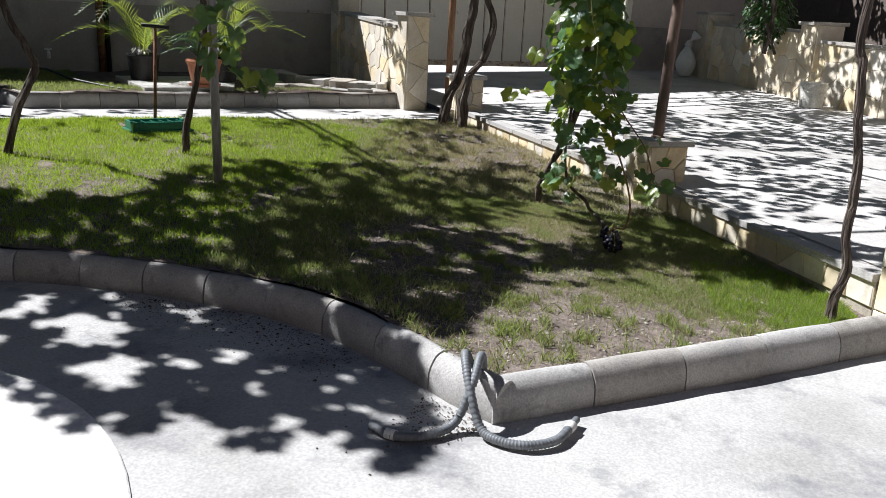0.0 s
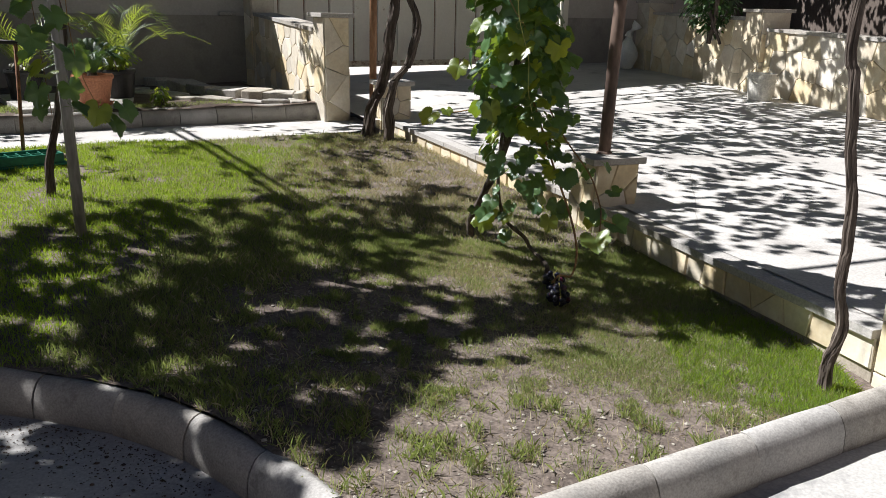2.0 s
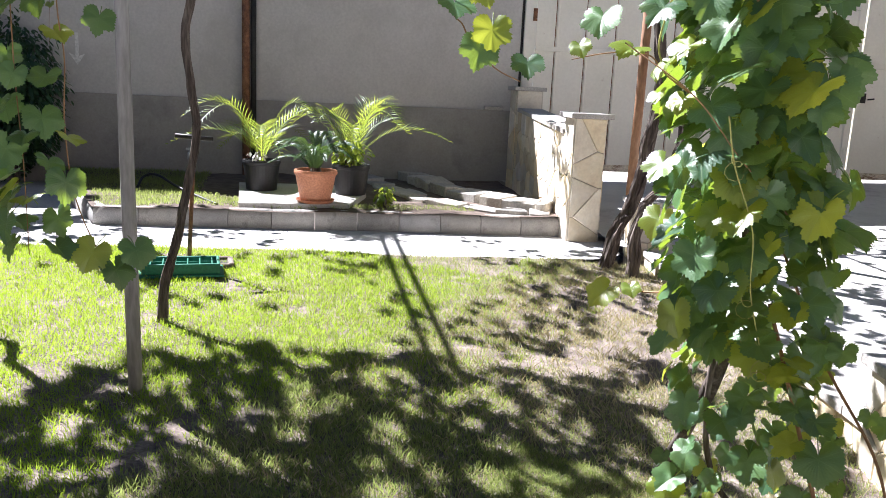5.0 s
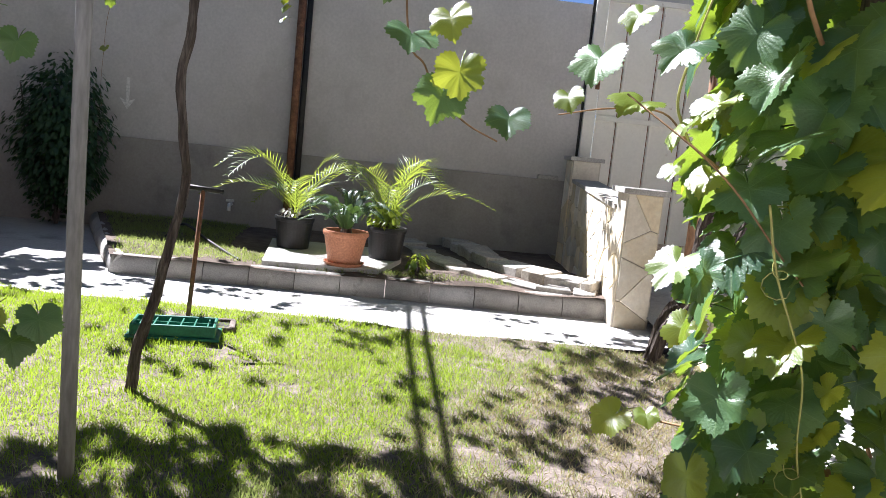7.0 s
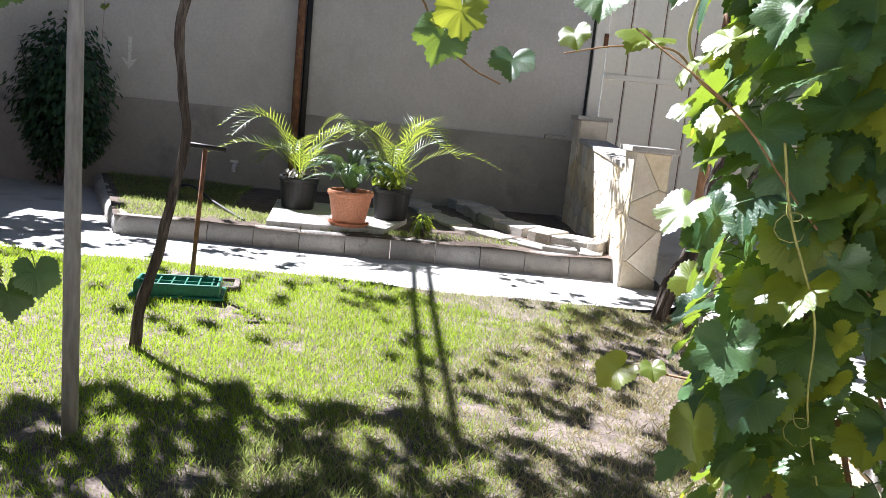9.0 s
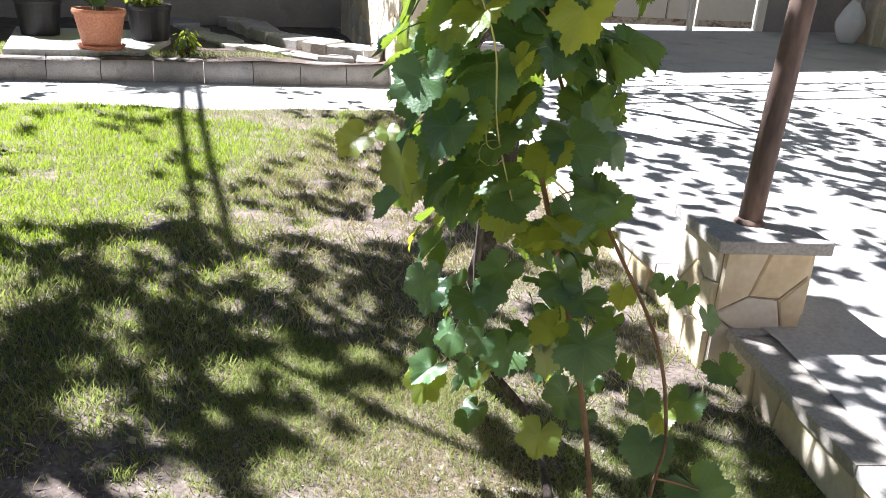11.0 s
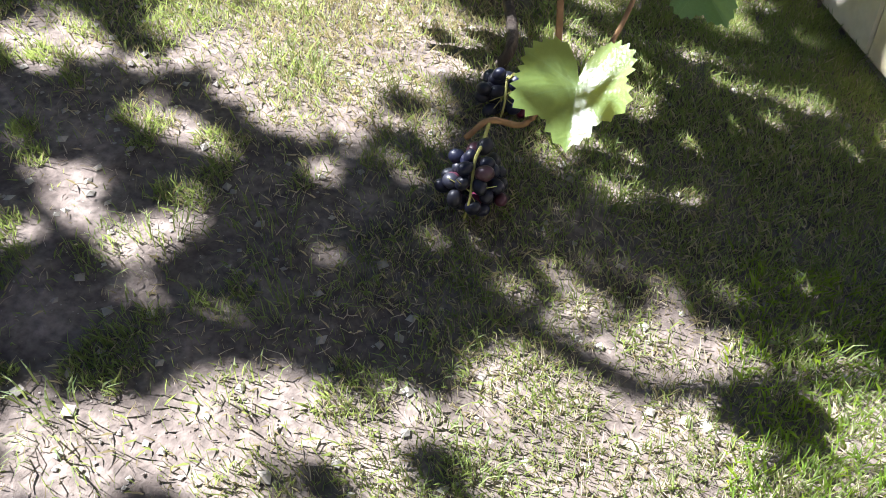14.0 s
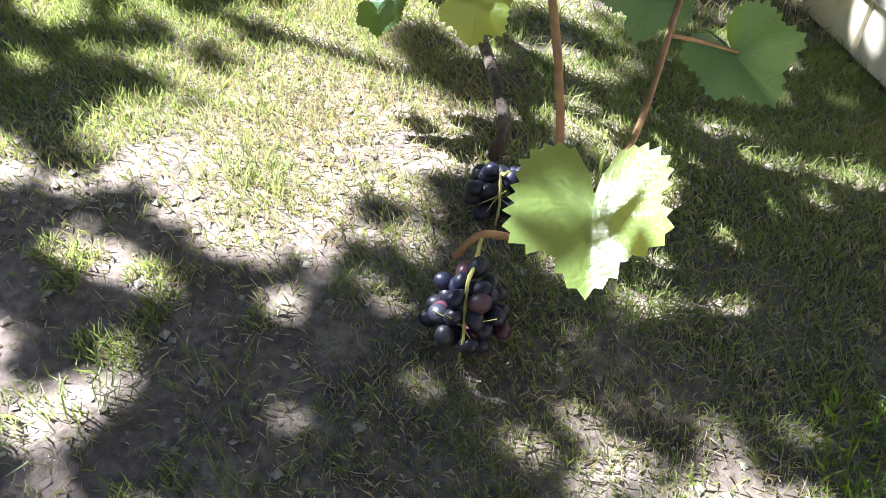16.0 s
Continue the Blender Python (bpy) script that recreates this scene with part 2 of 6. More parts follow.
M_STONE = shaded("cream_stone", [(0.64, 0.54, 0.39), (0.74, 0.65, 0.49), (0.79, 0.73, 0.60)], 6, 0.85, 0.22, 40, speckle=0.06, spots=((0.58, 0.45, 0.28), 7, 0.2), island=0.24)
M_MORTAR = shaded("wall_mortar", [(0.36, 0.32, 0.26), (0.46, 0.41, 0.34)], 8, 0.95, 0.4, 90)
M_CAP = shaded("cap_slab", [(0.38, 0.355, 0.32), (0.45, 0.425, 0.385), (0.50, 0.47, 0.43)], 3, 0.85, 0.2, 80, island=0.08)
M_GATE = shaded("cream_gate_paint", [(0.85, 0.81, 0.69), (0.89, 0.85, 0.74), (0.91, 0.88, 0.78)], 1.2, 0.5, 0.08, 30, spots=((0.33, 0.17, 0.07), 5.5, 0.08), speckle=0.03)
M_GATE_FOOT = shaded("rust_stained_gate_paint", [(0.62, 0.52, 0.38), (0.76, 0.69, 0.55)], 3, 0.6, 0.2, 40, spots=((0.20, 0.10, 0.05), 9, 0.62), stretch=(1, 1, 2))
M_RUST = shaded("rusty_steel", [(0.10, 0.05, 0.03), (0.22, 0.10, 0.05), (0.33, 0.17, 0.08)], 14, 0.85, 0.5, 80)
M_IRON = shaded("dark_iron", [(0.03, 0.028, 0.026), (0.05, 0.045, 0.04)], 12, 0.55, 0.3, 60, metal=0.5)
M_BARK = shaded("vine_bark", [(0.035, 0.026, 0.022), (0.10, 0.078, 0.064), (0.22, 0.185, 0.155)], 26, 0.95, 1.0, 120, stretch=(1, 1, 0.1), speckle=0.35)
M_CANE = shaded("brown_cane", [(0.22, 0.12, 0.05), (0.34, 0.20, 0.09)], 10, 0.7, 0.3, 60)
M_GREENCANE = shaded("green_shoot", [(0.30, 0.30, 0.08), (0.42, 0.40, 0.12)], 10, 0.6, 0.2, 60)
M_POLE = shaded("grey_post", [(0.24, 0.23, 0.22), (0.33, 0.32, 0.30), (0.40, 0.39, 0.37)], 9, 0.75, 0.3, 60, stretch=(1, 1, 0.2))
M_RUSTPOLE = shaded("rust_brown_pipe", [(0.17, 0.08, 0.04), (0.27, 0.14, 0.07), (0.36, 0.22, 0.13)], 10, 0.7, 0.35, 50, stretch=(1, 1, 0.3))
M_BROWNPOLE = shaded("brown_weathered_pipe", [(0.09, 0.06, 0.05), (0.15, 0.10, 0.075), (0.22, 0.15, 0.115)], 10, 0.7, 0.35, 50, stretch=(1, 1, 0.3))
M_WHITE = shaded("white_paint", [(0.74, 0.72, 0.68), (0.80, 0.78, 0.74)], 2, 0.7, 0.1, 40)
M_HOUSE = shaded("house_render", [(0.36, 0.34, 0.32), (0.44, 0.42, 0.39)], 1.2, 0.9, 0.15, 30, speckle=0.06)
M_TERRACOTTA = shaded("terracotta_plastic", [(0.45, 0.18, 0.095), (0.54, 0.23, 0.12)], 6, 0.55, 0.1, 60)
M_BLACKPOT = shaded("black_plastic", [(0.018, 0.018, 0.02), (0.03, 0.03, 0.032)], 8, 0.45, 0.1, 60)
M_GREENTRAY = shaded("green_plastic", [(0.02, 0.14, 0.09), (0.03, 0.20, 0.13)], 6, 0.4, 0.1, 50)
M_HOSE = shaded("grey_hose", [(0.14, 0.15, 0.16), (0.20, 0.21, 0.22)], 12, 0.5, 0.1, 60)
M_BUCKET = shaded("white_plastic", [(0.66, 0.64, 0.58), (0.74, 0.72, 0.66)], 5, 0.5, 0.1, 50)
M_SACK = shaded("woven_white_sack", [(0.74, 0.73, 0.70), (0.82, 0.81, 0.78)], 14, 0.8, 0.4, 120)
M_FLAG = shaded("flagstone", [(0.36, 0.33, 0.29), (0.45, 0.42, 0.37), (0.52, 0.48, 0.42)], 6, 0.9, 0.6, 50, island=0.18)
M_DARKWALL = shaded("brown_wall", [(0.12, 0.095, 0.08), (0.16, 0.13, 0.11)], 1.0, 0.95, 0.2, 30)
M_LEAF = leafy("vine_leaf", (0.028, 0.085, 0.045), (0.12, 0.235, 0.085), rough=0.34, spec=0.9, share=0.33, veins=True)
M_LEAF_Y = leafy("young_vine_leaf", (0.12, 0.20, 0.03), (0.22, 0.27, 0.04), through_light=(0.62, 0.66, 0.05), share=0.42, rough=0.33, spec=1.0, veins=True)
M_LEAF_GLOSS = leafy("waxy_vine_leaf", (0.13, 0.21, 0.06), (0.20, 0.27, 0.07), through_light=(0.62, 0.66, 0.05), share=0.42, rough=0.30, spec=1.0, veins=True)
M_CANOPY = leafy("canopy_leaf", (0.03, 0.08, 0.03), (0.07, 0.14, 0.035), through_light=(0.16, 0.24, 0.03), share=0.12, per_object=False)
M_GRASS = leafy("lawn_grass", (0.085, 0.13, 0.045), (0.29, 0.335, 0.14), rough=0.6, through_light=(0.42, 0.50, 0.13), share=0.42, per_object=False, spec=0.25)
M_LUSH = leafy("lush_grass", (0.065, 0.14, 0.024), (0.27, 0.385, 0.075), rough=0.55, through_light=(0.46, 0.62, 0.04), share=0.42, per_object=False, spec=0.25)
M_STRAW = leafy("dry_grass", (0.40, 0.35, 0.22), (0.60, 0.54, 0.37), rough=0.8, through_light=(0.40, 0.34, 0.16), share=0.3, per_object=False, spec=0.1)
M_LITTER = shaded("dry_twig", [(0.26, 0.21, 0.15), (0.42, 0.35, 0.26), (0.58, 0.52, 0.41)], 3, 0.9, 0.2, 60)
M_SAGO = leafy("sago_frond", (0.02, 0.06, 0.03), (0.05, 0.10, 0.04), through_light=(0.12, 0.2, 0.03), share=0.2, per_object=False)
M_PALM = leafy("palm_frond", (0.03, 0.08, 0.016), (0.13, 0.20, 0.04), through_light=(0.40, 0.48, 0.05), share=0.45, per_object=False)
M_GRAPE = shaded("black_grape", [(0.008, 0.009, 0.018), (0.016, 0.017, 0.032), (0.022, 0.024, 0.04)], 30, 0.42, 0.05, 200, island=0.3)
M_GRAPE_RED = shaded("unripe_grape", [(0.10, 0.015, 0.03), (0.06, 0.02, 0.04)], 40, 0.35, 0.05, 200, island=0.3)

# ---- the plan ----
U, N = Vector((0.826, 0.564)), Vector((-0.564, 0.826))  # along the back wall, and towards it
GATE_L = Vector((-2.40, 12.40))
TURN_BACK = math.atan2(U.y, U.x)


def along(s, back=0.0):
    """A plan point s metres along the back wall from the gate's hinge side, back metres behind its face."""
    p = GATE_L + U * s + N * back
    return p.x, p.y


def terrace(x, y):
    return 0.15 + 0.037 * 0.5 * ((y - 6.2) + math.sqrt((y - 6.2) ** 2 + 0.5))


YARD = -0.14
WALL_LINE = [Vector((2.53, 4.14)), Vector((1.71, 6.12)), Vector((-0.06, 9.3))]
ARC = [(-3.6, 3.1), (-2.6, 3.55), (-1.9, 3.70), (-1.3, 3.69), (-0.9, 3.62), (-0.5, 3.52), (-0.16, 3.36), (0.21, 3.07), (0.48, 2.82), (0.665, 2.68)]
KERB_END = (2.60, 3.86)
PATH_EDGE = [(-8.5, 3.7), (-4.37, 6.39), (-2.88, 7.36), (-1.73, 8.14), (-0.43, 9.10), (-0.06, 9.3)]


def lawn(x, y):
    z = -0.057 * (x - 0.98) + 0.017 * (y - 4.74)
    top = 0.235
    z = z if z < top - 0.06 else top - 0.06 + 0.06 * math.tanh((z - top + 0.06) / 0.06)
    if x < 0.66:  # falls to the curved kerb
        k = next((i for i in range(len(ARC) - 1) if ARC[i][0] <= x <= ARC[i + 1][0]), 0)
        (xa, ya), (xb, yb) = ARC[k], ARC[k + 1]
        z = min(z, 0.016 + 0.13 * max(0.0, y - 0.06 - ya - (yb - ya) * (x - xa) / (xb - xa)))
    return z




def inside(p, ring):
    x, y = p
    hit, j = False, len(ring) - 1
    for i in range(len(ring)):
        (xi, yi), (xj, yj) = ring[i], ring[j]
        if (yi > y) != (yj > y) and x < (xj - xi) * (y - yi) / (yj - yi) + xi:
            hit = not hit
        j = i
    return hit


def sheet(ring, height, step, wobble=0.0, keep=None):
    """Ground sheet over a plan ring, with its border following the ring."""
    xs, ys = [p[0] for p in ring], [p[1] for p in ring]
    bm = bmesh.new()
    vs = [bm.verts.new((x, y, 0)) for x, y in ring]
    face = bm.faces.new(vs)
    for axis, lo, hi in ((0, min(xs), max(xs)), (1, min(ys), max(ys))):
        k = 1
        while lo + k * step < hi:
            co, no = Vector((0, 0, 0)), Vector((0, 0, 0))
            co[axis], no[axis] = lo + k * step, 1
            bmesh.ops.bisect_plane(bm, geom=bm.verts[:] + bm.edges[:] + bm.faces[:], plane_co=co, plane_no=no)
            k += 1
    for v in bm.verts:
        v.co.z = height(v.co.x, v.co.y) + wobble * noise.noise(Vector((v.co.x * 2.1, v.co.y * 2.1, 0.3))) + 0.4 * wobble * noise.noise(Vector((v.co.x * 7, v.co.y * 7, 5)))
    bmesh.ops.recalc_face_normals(bm, faces=bm.faces)
    if bm.faces and sum(f.normal.z for f in bm.faces) < 0:
        bmesh.ops.reverse_faces(bm, faces=bm.faces)
    return bm


arc = [(p.x, p.y) for p in smooth_line([(x, y, 0) for x, y in ARC], 4)]
def shifted(line, by):
    out = []
    for i, p in enumerate(line):
        a, b = Vector(line[max(i - 1, 0)]), Vector(line[min(i + 1, len(line) - 1)])
        d = (b - a).normalized()
        out.append((p[0] - d.y * by, p[1] + d.x * by))
    return out


GRASS_RING = [(-8.5, 1.7)] + shifted(arc, 0.10)[:-1] + [(0.64, 2.84)] + shifted([(0.665, 2.68), KERB_END], 0.10)[1:] + [(p.x - 0.01, p.y) for p in WALL_LINE] + PATH_EDGE[::-1]
LAWN_RING = [(-8.5, 1.58)] + shifted(arc, 0.085)[:-1] + [(0.645, 2.815)] + shifted([(0.665, 2.68), KERB_END], 0.085)[1:] + [(p.x + 0.05, p.y) for p in WALL_LINE] + PATH_EDGE[::-1]
BED_L, BED_R = Vector((-4.44, 7.58)), Vector((-0.99, 9.90))


def path_z(x, y):
    return 0.178 + 0.028 * min(1.0, max(0.0, (-0.7 - x) / 3.5))


def yard_z(x, y):
    low = YARD - 0.008 * min(1.0, max(0.0, (x - 0.55) / 0.7))
    k = min(1.0, max(0.0, (y - 3.9) / 1.4)) * min(1.0, max(0.0, (x - 2.55) / 0.1))
    return low + (terrace(x, y) - 0.006 - low) * k * k * (3 - 2 * k)


# ground
bm = bmesh.new()
box(bm, (0, 0, -0.5), (800, 800, 0.3))
structure("ground", bm, M_SOIL, "dusty bare earth beyond the walls", "ground")
structure("pavement_yard", sheet([(-9, -4), (9, -4), (9, 5.35), (-9, 5.35)], yard_z, 0.35, 0.004), M_CONCRETE, "worn grey poured concrete yard with stains and cracks", "pavement")
LAWN = structure("ground_lawn", sheet(LAWN_RING, lawn, 0.12, 0.016), M_SOIL, "dry brown garden soil under the thin lawn", "ground", smooth=True)
TERR_RING = [(2.62, 4.25), (9, 5.3), (9, 18), (along(6.5)[0], along(6.5)[1] + 1.2), along(-0.5, 0.6), along(-0.2, -0.1), (-0.75, 10.05), (-0.35, 9.35), (0.02, 9.32)] + [(p.x + 0.1, p.y) for p in WALL_LINE[1::-1]]
structure("pavement_terrace", sheet(TERR_RING, terrace, 0.5, 0.004), M_TERRACE, "pale poured concrete terrace with hairline cracks", "pavement")
PATH_RING = PATH_EDGE[:5] + [(-0.30, 9.42), (-0.62, 10.2), (BED_R.x, BED_R.y), (BED_L.x, BED_L.y), (-5.15, 8.06), (-7.2, 9.40), (-9, 8.2)]
structure("pavement_path", sheet(PATH_RING, path_z, 0.5, 0.003), M_TERRACE, "narrow pale concrete garden path", "pavement")
STREET = [along(-1.0, 0.02), along(9.5, 0.02), along(9.5, 7.0), along(-1.0, 7.0)]
structure("pavement_street", sheet(STREET, lambda x, y: terrace(x, y) - 0.004, 1.0), M_TERRACE, "pale sunlit concrete outside the gate", "pavement")
BED_SIDE = [(-7.05, 9.32), (-5.15, 8.06)]
bed_ring = [tuple(BED_L), tuple(BED_R), tuple(BED_R + N * 3.1), tuple(BED_L + N * 3.1)] + BED_SIDE
BED_Z = 0.365
structure("ground_bed", sheet(bed_ring, lambda x, y: BED_Z, 0.2, 0.03), M_BEDSOIL, "dark soil of the raised flower bed", "ground", smooth=True)


# walls
def wall_run(name, s0, s1, z0, z1, thick, material, label, front=0.0):
    bm = bmesh.new()
    a, b, c, d = along(s0, -front), along(s1, -front), along(s1, thick), along(s0, thick)
    prism(bm, [a, b, c, d], z0, z1)
    return structure(name, bm, material, label, "wall")


WALL_TOP = 3.31
wall_run("wall_back_plinth", -7.2, -0.02, 0.0, 1.25, 0.25, M_PLASTER_LOW, "darker grey rendered plinth of the boundary wall", 0.05)
wall_run("wall_back", -7.2, -0.02, 1.25, WALL_TOP, 0.25, M_PLASTER, "tall grey rendered boundary wall")
wall_run("wall_back_right_plinth", 5.62, 9.5, 0.0, 1.29, 0.25, M_PLASTER_LOW, "grey rendered plinth beside the metal gate", 0.05)
# carried up out of view to 4.75 m to lengthen the terrace shadow
wall_run("wall_back_right", 5.62, 9.5, 1.29, 4.75, 0.25, M_PLASTER, "grey rendered boundary wall beside the gate")
# unseen wall above the gate, added only to cast the terrace shadow
wall_run("wall_shade_over_gate", -0.02, 5.62, 3.43, 4.75, 0.25, M_PLASTER, "added unseen wall over the gate that lengthens the terrace shadow")
bm = bmesh.new()
c = Vector(along(-7.2))
prism(bm, [tuple(c), tuple(c + N * 0.25), tuple(c - U * 0.25 + N * 0.25), tuple(c - U * 0.25 - N * 9), tuple(c - N * 9)], -0.2, 3.2)
structure("wall_left", bm, M_PLASTER, "grey rendered side wall of the garden", "wall")
# unseen wall, added tall and dark to hold back sky light and bounce
bm = bmesh.new()
box(bm, (0, -3.2, 3.1), (18, 0.3, 6.8))
structure("wall_unseen_rear", bm, M_DARKWALL, "added unseen dark wall behind the yard that cuts sky light and bounce", "wall")
pier = tagged(new("wall_pier"), "low whitewashed rendered wall with a cream coping and a square post", "wall", kind="structure")
for ring, lo, hi, material, name in (
    ([(4.30, 7.34), (4.62, 6.62), (5.05, 6.72), (5.05, 7.95), (4.42, 7.75)], -0.2, 1.12, M_HOUSE, "end_block"),
    ([(5.05, 6.86), (8.70, 6.20), (8.70, 6.50), (5.05, 7.16)], -0.2, 0.98, M_HOUSE, "wall_length"),
    ([(5.05, 6.80), (8.70, 6.14), (8.70, 6.56), (5.05, 7.22)], 0.98, 1.05, M_CAP, "coping"),
    ([(4.48, 7.20), (4.62, 6.92), (4.90, 7.05), (4.76, 7.33)], 1.12, 2.6, M_WHITE, "post"),
):
    bm = bmesh.new()
    prism(bm, ring, lo, hi)
    part(name, bm, material, pier)
# another unseen blocker: dark and high, dims the fill from the right
bm = bmesh.new()
box(bm, (8.85, 1.8, 3.0), (0.3, 10, 6.6))
structure("wall_unseen_right", bm, M_DARKWALL, "added unseen dark wall on the right that cuts sky light and bounce", "wall")


# irregular stone cladding
def cells(width, height, size, seed):
    """Irregular polygons that fill a rectangle, from the bisectors between scattered seeds."""
    r = random.Random(seed)
    nx, ny = max(1, round(width / size)), max(1, round(height / size))
    dx, dy = width / nx, height / ny
    seeds = [((i + 0.5 + (0.5 if j % 2 else 0) * 0.6 + r.uniform(-0.36, 0.36)) * dx, (j + 0.5 + r.uniform(-0.34, 0.34)) * dy) for i in range(nx) for j in range(ny)]
    out = []
    for k, (sx, sy) in enumerate(seeds):
        poly = [(0, 0), (width, 0), (width, height), (0, height)]
        for q, (ox, oy) in enumerate(seeds):
            if q == k or abs(ox - sx) > 3 * dx or abs(oy - sy) > 3 * dy:
                continue
            mx, my, nx_, ny_ = (sx + ox) / 2, (sy + oy) / 2, ox - sx, oy - sy
            side = [(x - mx) * nx_ + (y - my) * ny_ for x, y in poly]
            cut = []
            for i in range(len(poly)):
                j = (i + 1) % len(poly)
                if side[i] <= 0:
                    cut.append(poly[i])
                if (side[i] <= 0) != (side[j] <= 0):
                    f = side[i] / (side[i] - side[j])
                    cut.append((poly[i][0] + f * (poly[j][0] - poly[i][0]), poly[i][1] + f * (poly[j][1] - poly[i][1])))
            poly = cut
            if not poly:
                break
        if len(poly) > 2:
            out.append(poly)
    return out


def clad(parent, corner, right, width, height, size, seed, proud=0.016, joint=0.006, up=Vector((0, 0, 1)), shear=0.0, material=None):
    """Stones on a wall face: corner is its lower left, seen from outside."""
    right = Vector(right).normalized()
    out = right.cross(up).normalized()
    r = random.Random(seed + 1)
    for poly in cells(width, height, size, seed):
        cx, cy = sum(p[0] for p in poly) / len(poly), sum(p[1] for p in poly) / len(poly)
        bm = bmesh.new()
        depth = proud * r.uniform(0.6, 1.2)
        rings = []
        for inset, d in ((joint * 0.5, -0.004), (joint * 0.5, depth * 0.65), (joint * 0.5 + 0.006, depth)):
            ring = []
            for x, y in poly:
                far = math.hypot(x - cx, y - cy) + 1e-6
                k = max(0.3, 1 - inset * 1.35 / far)
                px, py = cx + (x - cx) * k, cy + (y - cy) * k
                ring.append(bm.verts.new(Vector(corner) + right * px + up * (py + shear * px) + out * (d + (r.uniform(-0.002, 0.002) if d > 0.006 else 0))))
            rings.append(ring)
        n = len(poly)
        for a, b in zip(rings, rings[1:]):
            for i in range(n):
                bm.faces.new((a[i], a[(i + 1) % n], b[(i + 1) % n], b[i]))
        bm.faces.new(rings[-1])
        part("stone", bm, material or M_STONE, parent)


def stone_pillar(name, centre, size, z0, z1, turn, label, seed, cap=0.045, over=0.03, taper=0.0, faces=(0, 3, 1), cell=0.17):
    t = thing(name, label, "pillar", at=(centre[0], centre[1], z0))
    bm = bmesh.new()
    h = size / 2
    rings = []
    for z, hh in ((z0 - 0.1, h - taper), (z1 - cap, h)):
        rings.append([bm.verts.new((centre[0] + (cx * math.cos(turn) - cy * math.sin(turn)) * hh, centre[1] + (cx * math.sin(turn) + cy * math.cos(turn)) * hh, z)) for cx, cy in ((-1, -1), (1, -1), (1, 1), (-1, 1))])
    for i in range(4):
        bm.faces.new((rings[0][i], rings[0][(i + 1) % 4], rings[1][(i + 1) % 4], rings[1][i]))
    bm.faces.new(rings[1])
    part("core", bm, M_MORTAR, t, "mortar joints")
    ca, sa = math.cos(turn), math.sin(turn)
    corners = [(-1, -1), (1, -1), (1, 1), (-1, 1)]
    for f in faces:
        cx, cy = corners[f]
        dx, dy = corners[(f + 1) % 4][0] - cx, corners[(f + 1) % 4][1] - cy
        low = Vector((centre[0] + (cx * ca - cy * sa) * h, centre[1] + (cx * sa + cy * ca) * h, z0))
        right = Vector((dx * ca - dy * sa, dx * sa + dy * ca, 0))
        clad(t, low, right, size, z1 - cap - z0, cell, seed + f)
    bm = bmesh.new()
    box(bm, (centre[0], centre[1], z1 - cap / 2), (size + 2 * over + 0.03, size + 2 * over + 0.03, cap), turn, bevel=0.006)
    part("cap", bm, M_CAP, t, "flat pale stone cap slab")
    return t


WALL_TURN = math.atan2(-(WALL_LINE[0] - WALL_LINE[1]).x, (WALL_LINE[0] - WALL_LINE[1]).y) + math.pi
MID = Vector((1.68, 6.35))
stone_pillar("stone_pillar", MID, 0.31, -0.04, 0.485, WALL_TURN, "low cream stone-clad pillar carrying a rusty post", 11, cell=0.16)
CORNER = Vector((2.735, 4.03))
stone_pillar("stone_pillar", CORNER, 0.31, -0.22, 0.415, 0.30, "cream stone-clad corner pillar of the terrace wall", 23, cell=0.18, cap=0.035, over=0.008)
BACKP = Vector((-0.828, 9.908))
stone_pillar("stone_pillar", BACKP, 0.28, 0.17, 1.33, TURN_BACK, "tall cream stone-clad pillar at the end of a side wall", 31, over=0.04, cell=0.20)
FARP = Vector((-2.20, 12.06))
stone_pillar("stone_pillar", FARP, 0.30, 0.30, 1.55, TURN_BACK, "cream stone-clad pillar against the boundary wall", 37, cell=0.26)
SMALLP = Vector((-0.12, 9.52))
stone_pillar("stone_pillar", SMALLP, 0.30, 0.16, 0.66, WALL_TURN, "short cream stone-clad pillar behind the old vine", 41, cell=0.18)


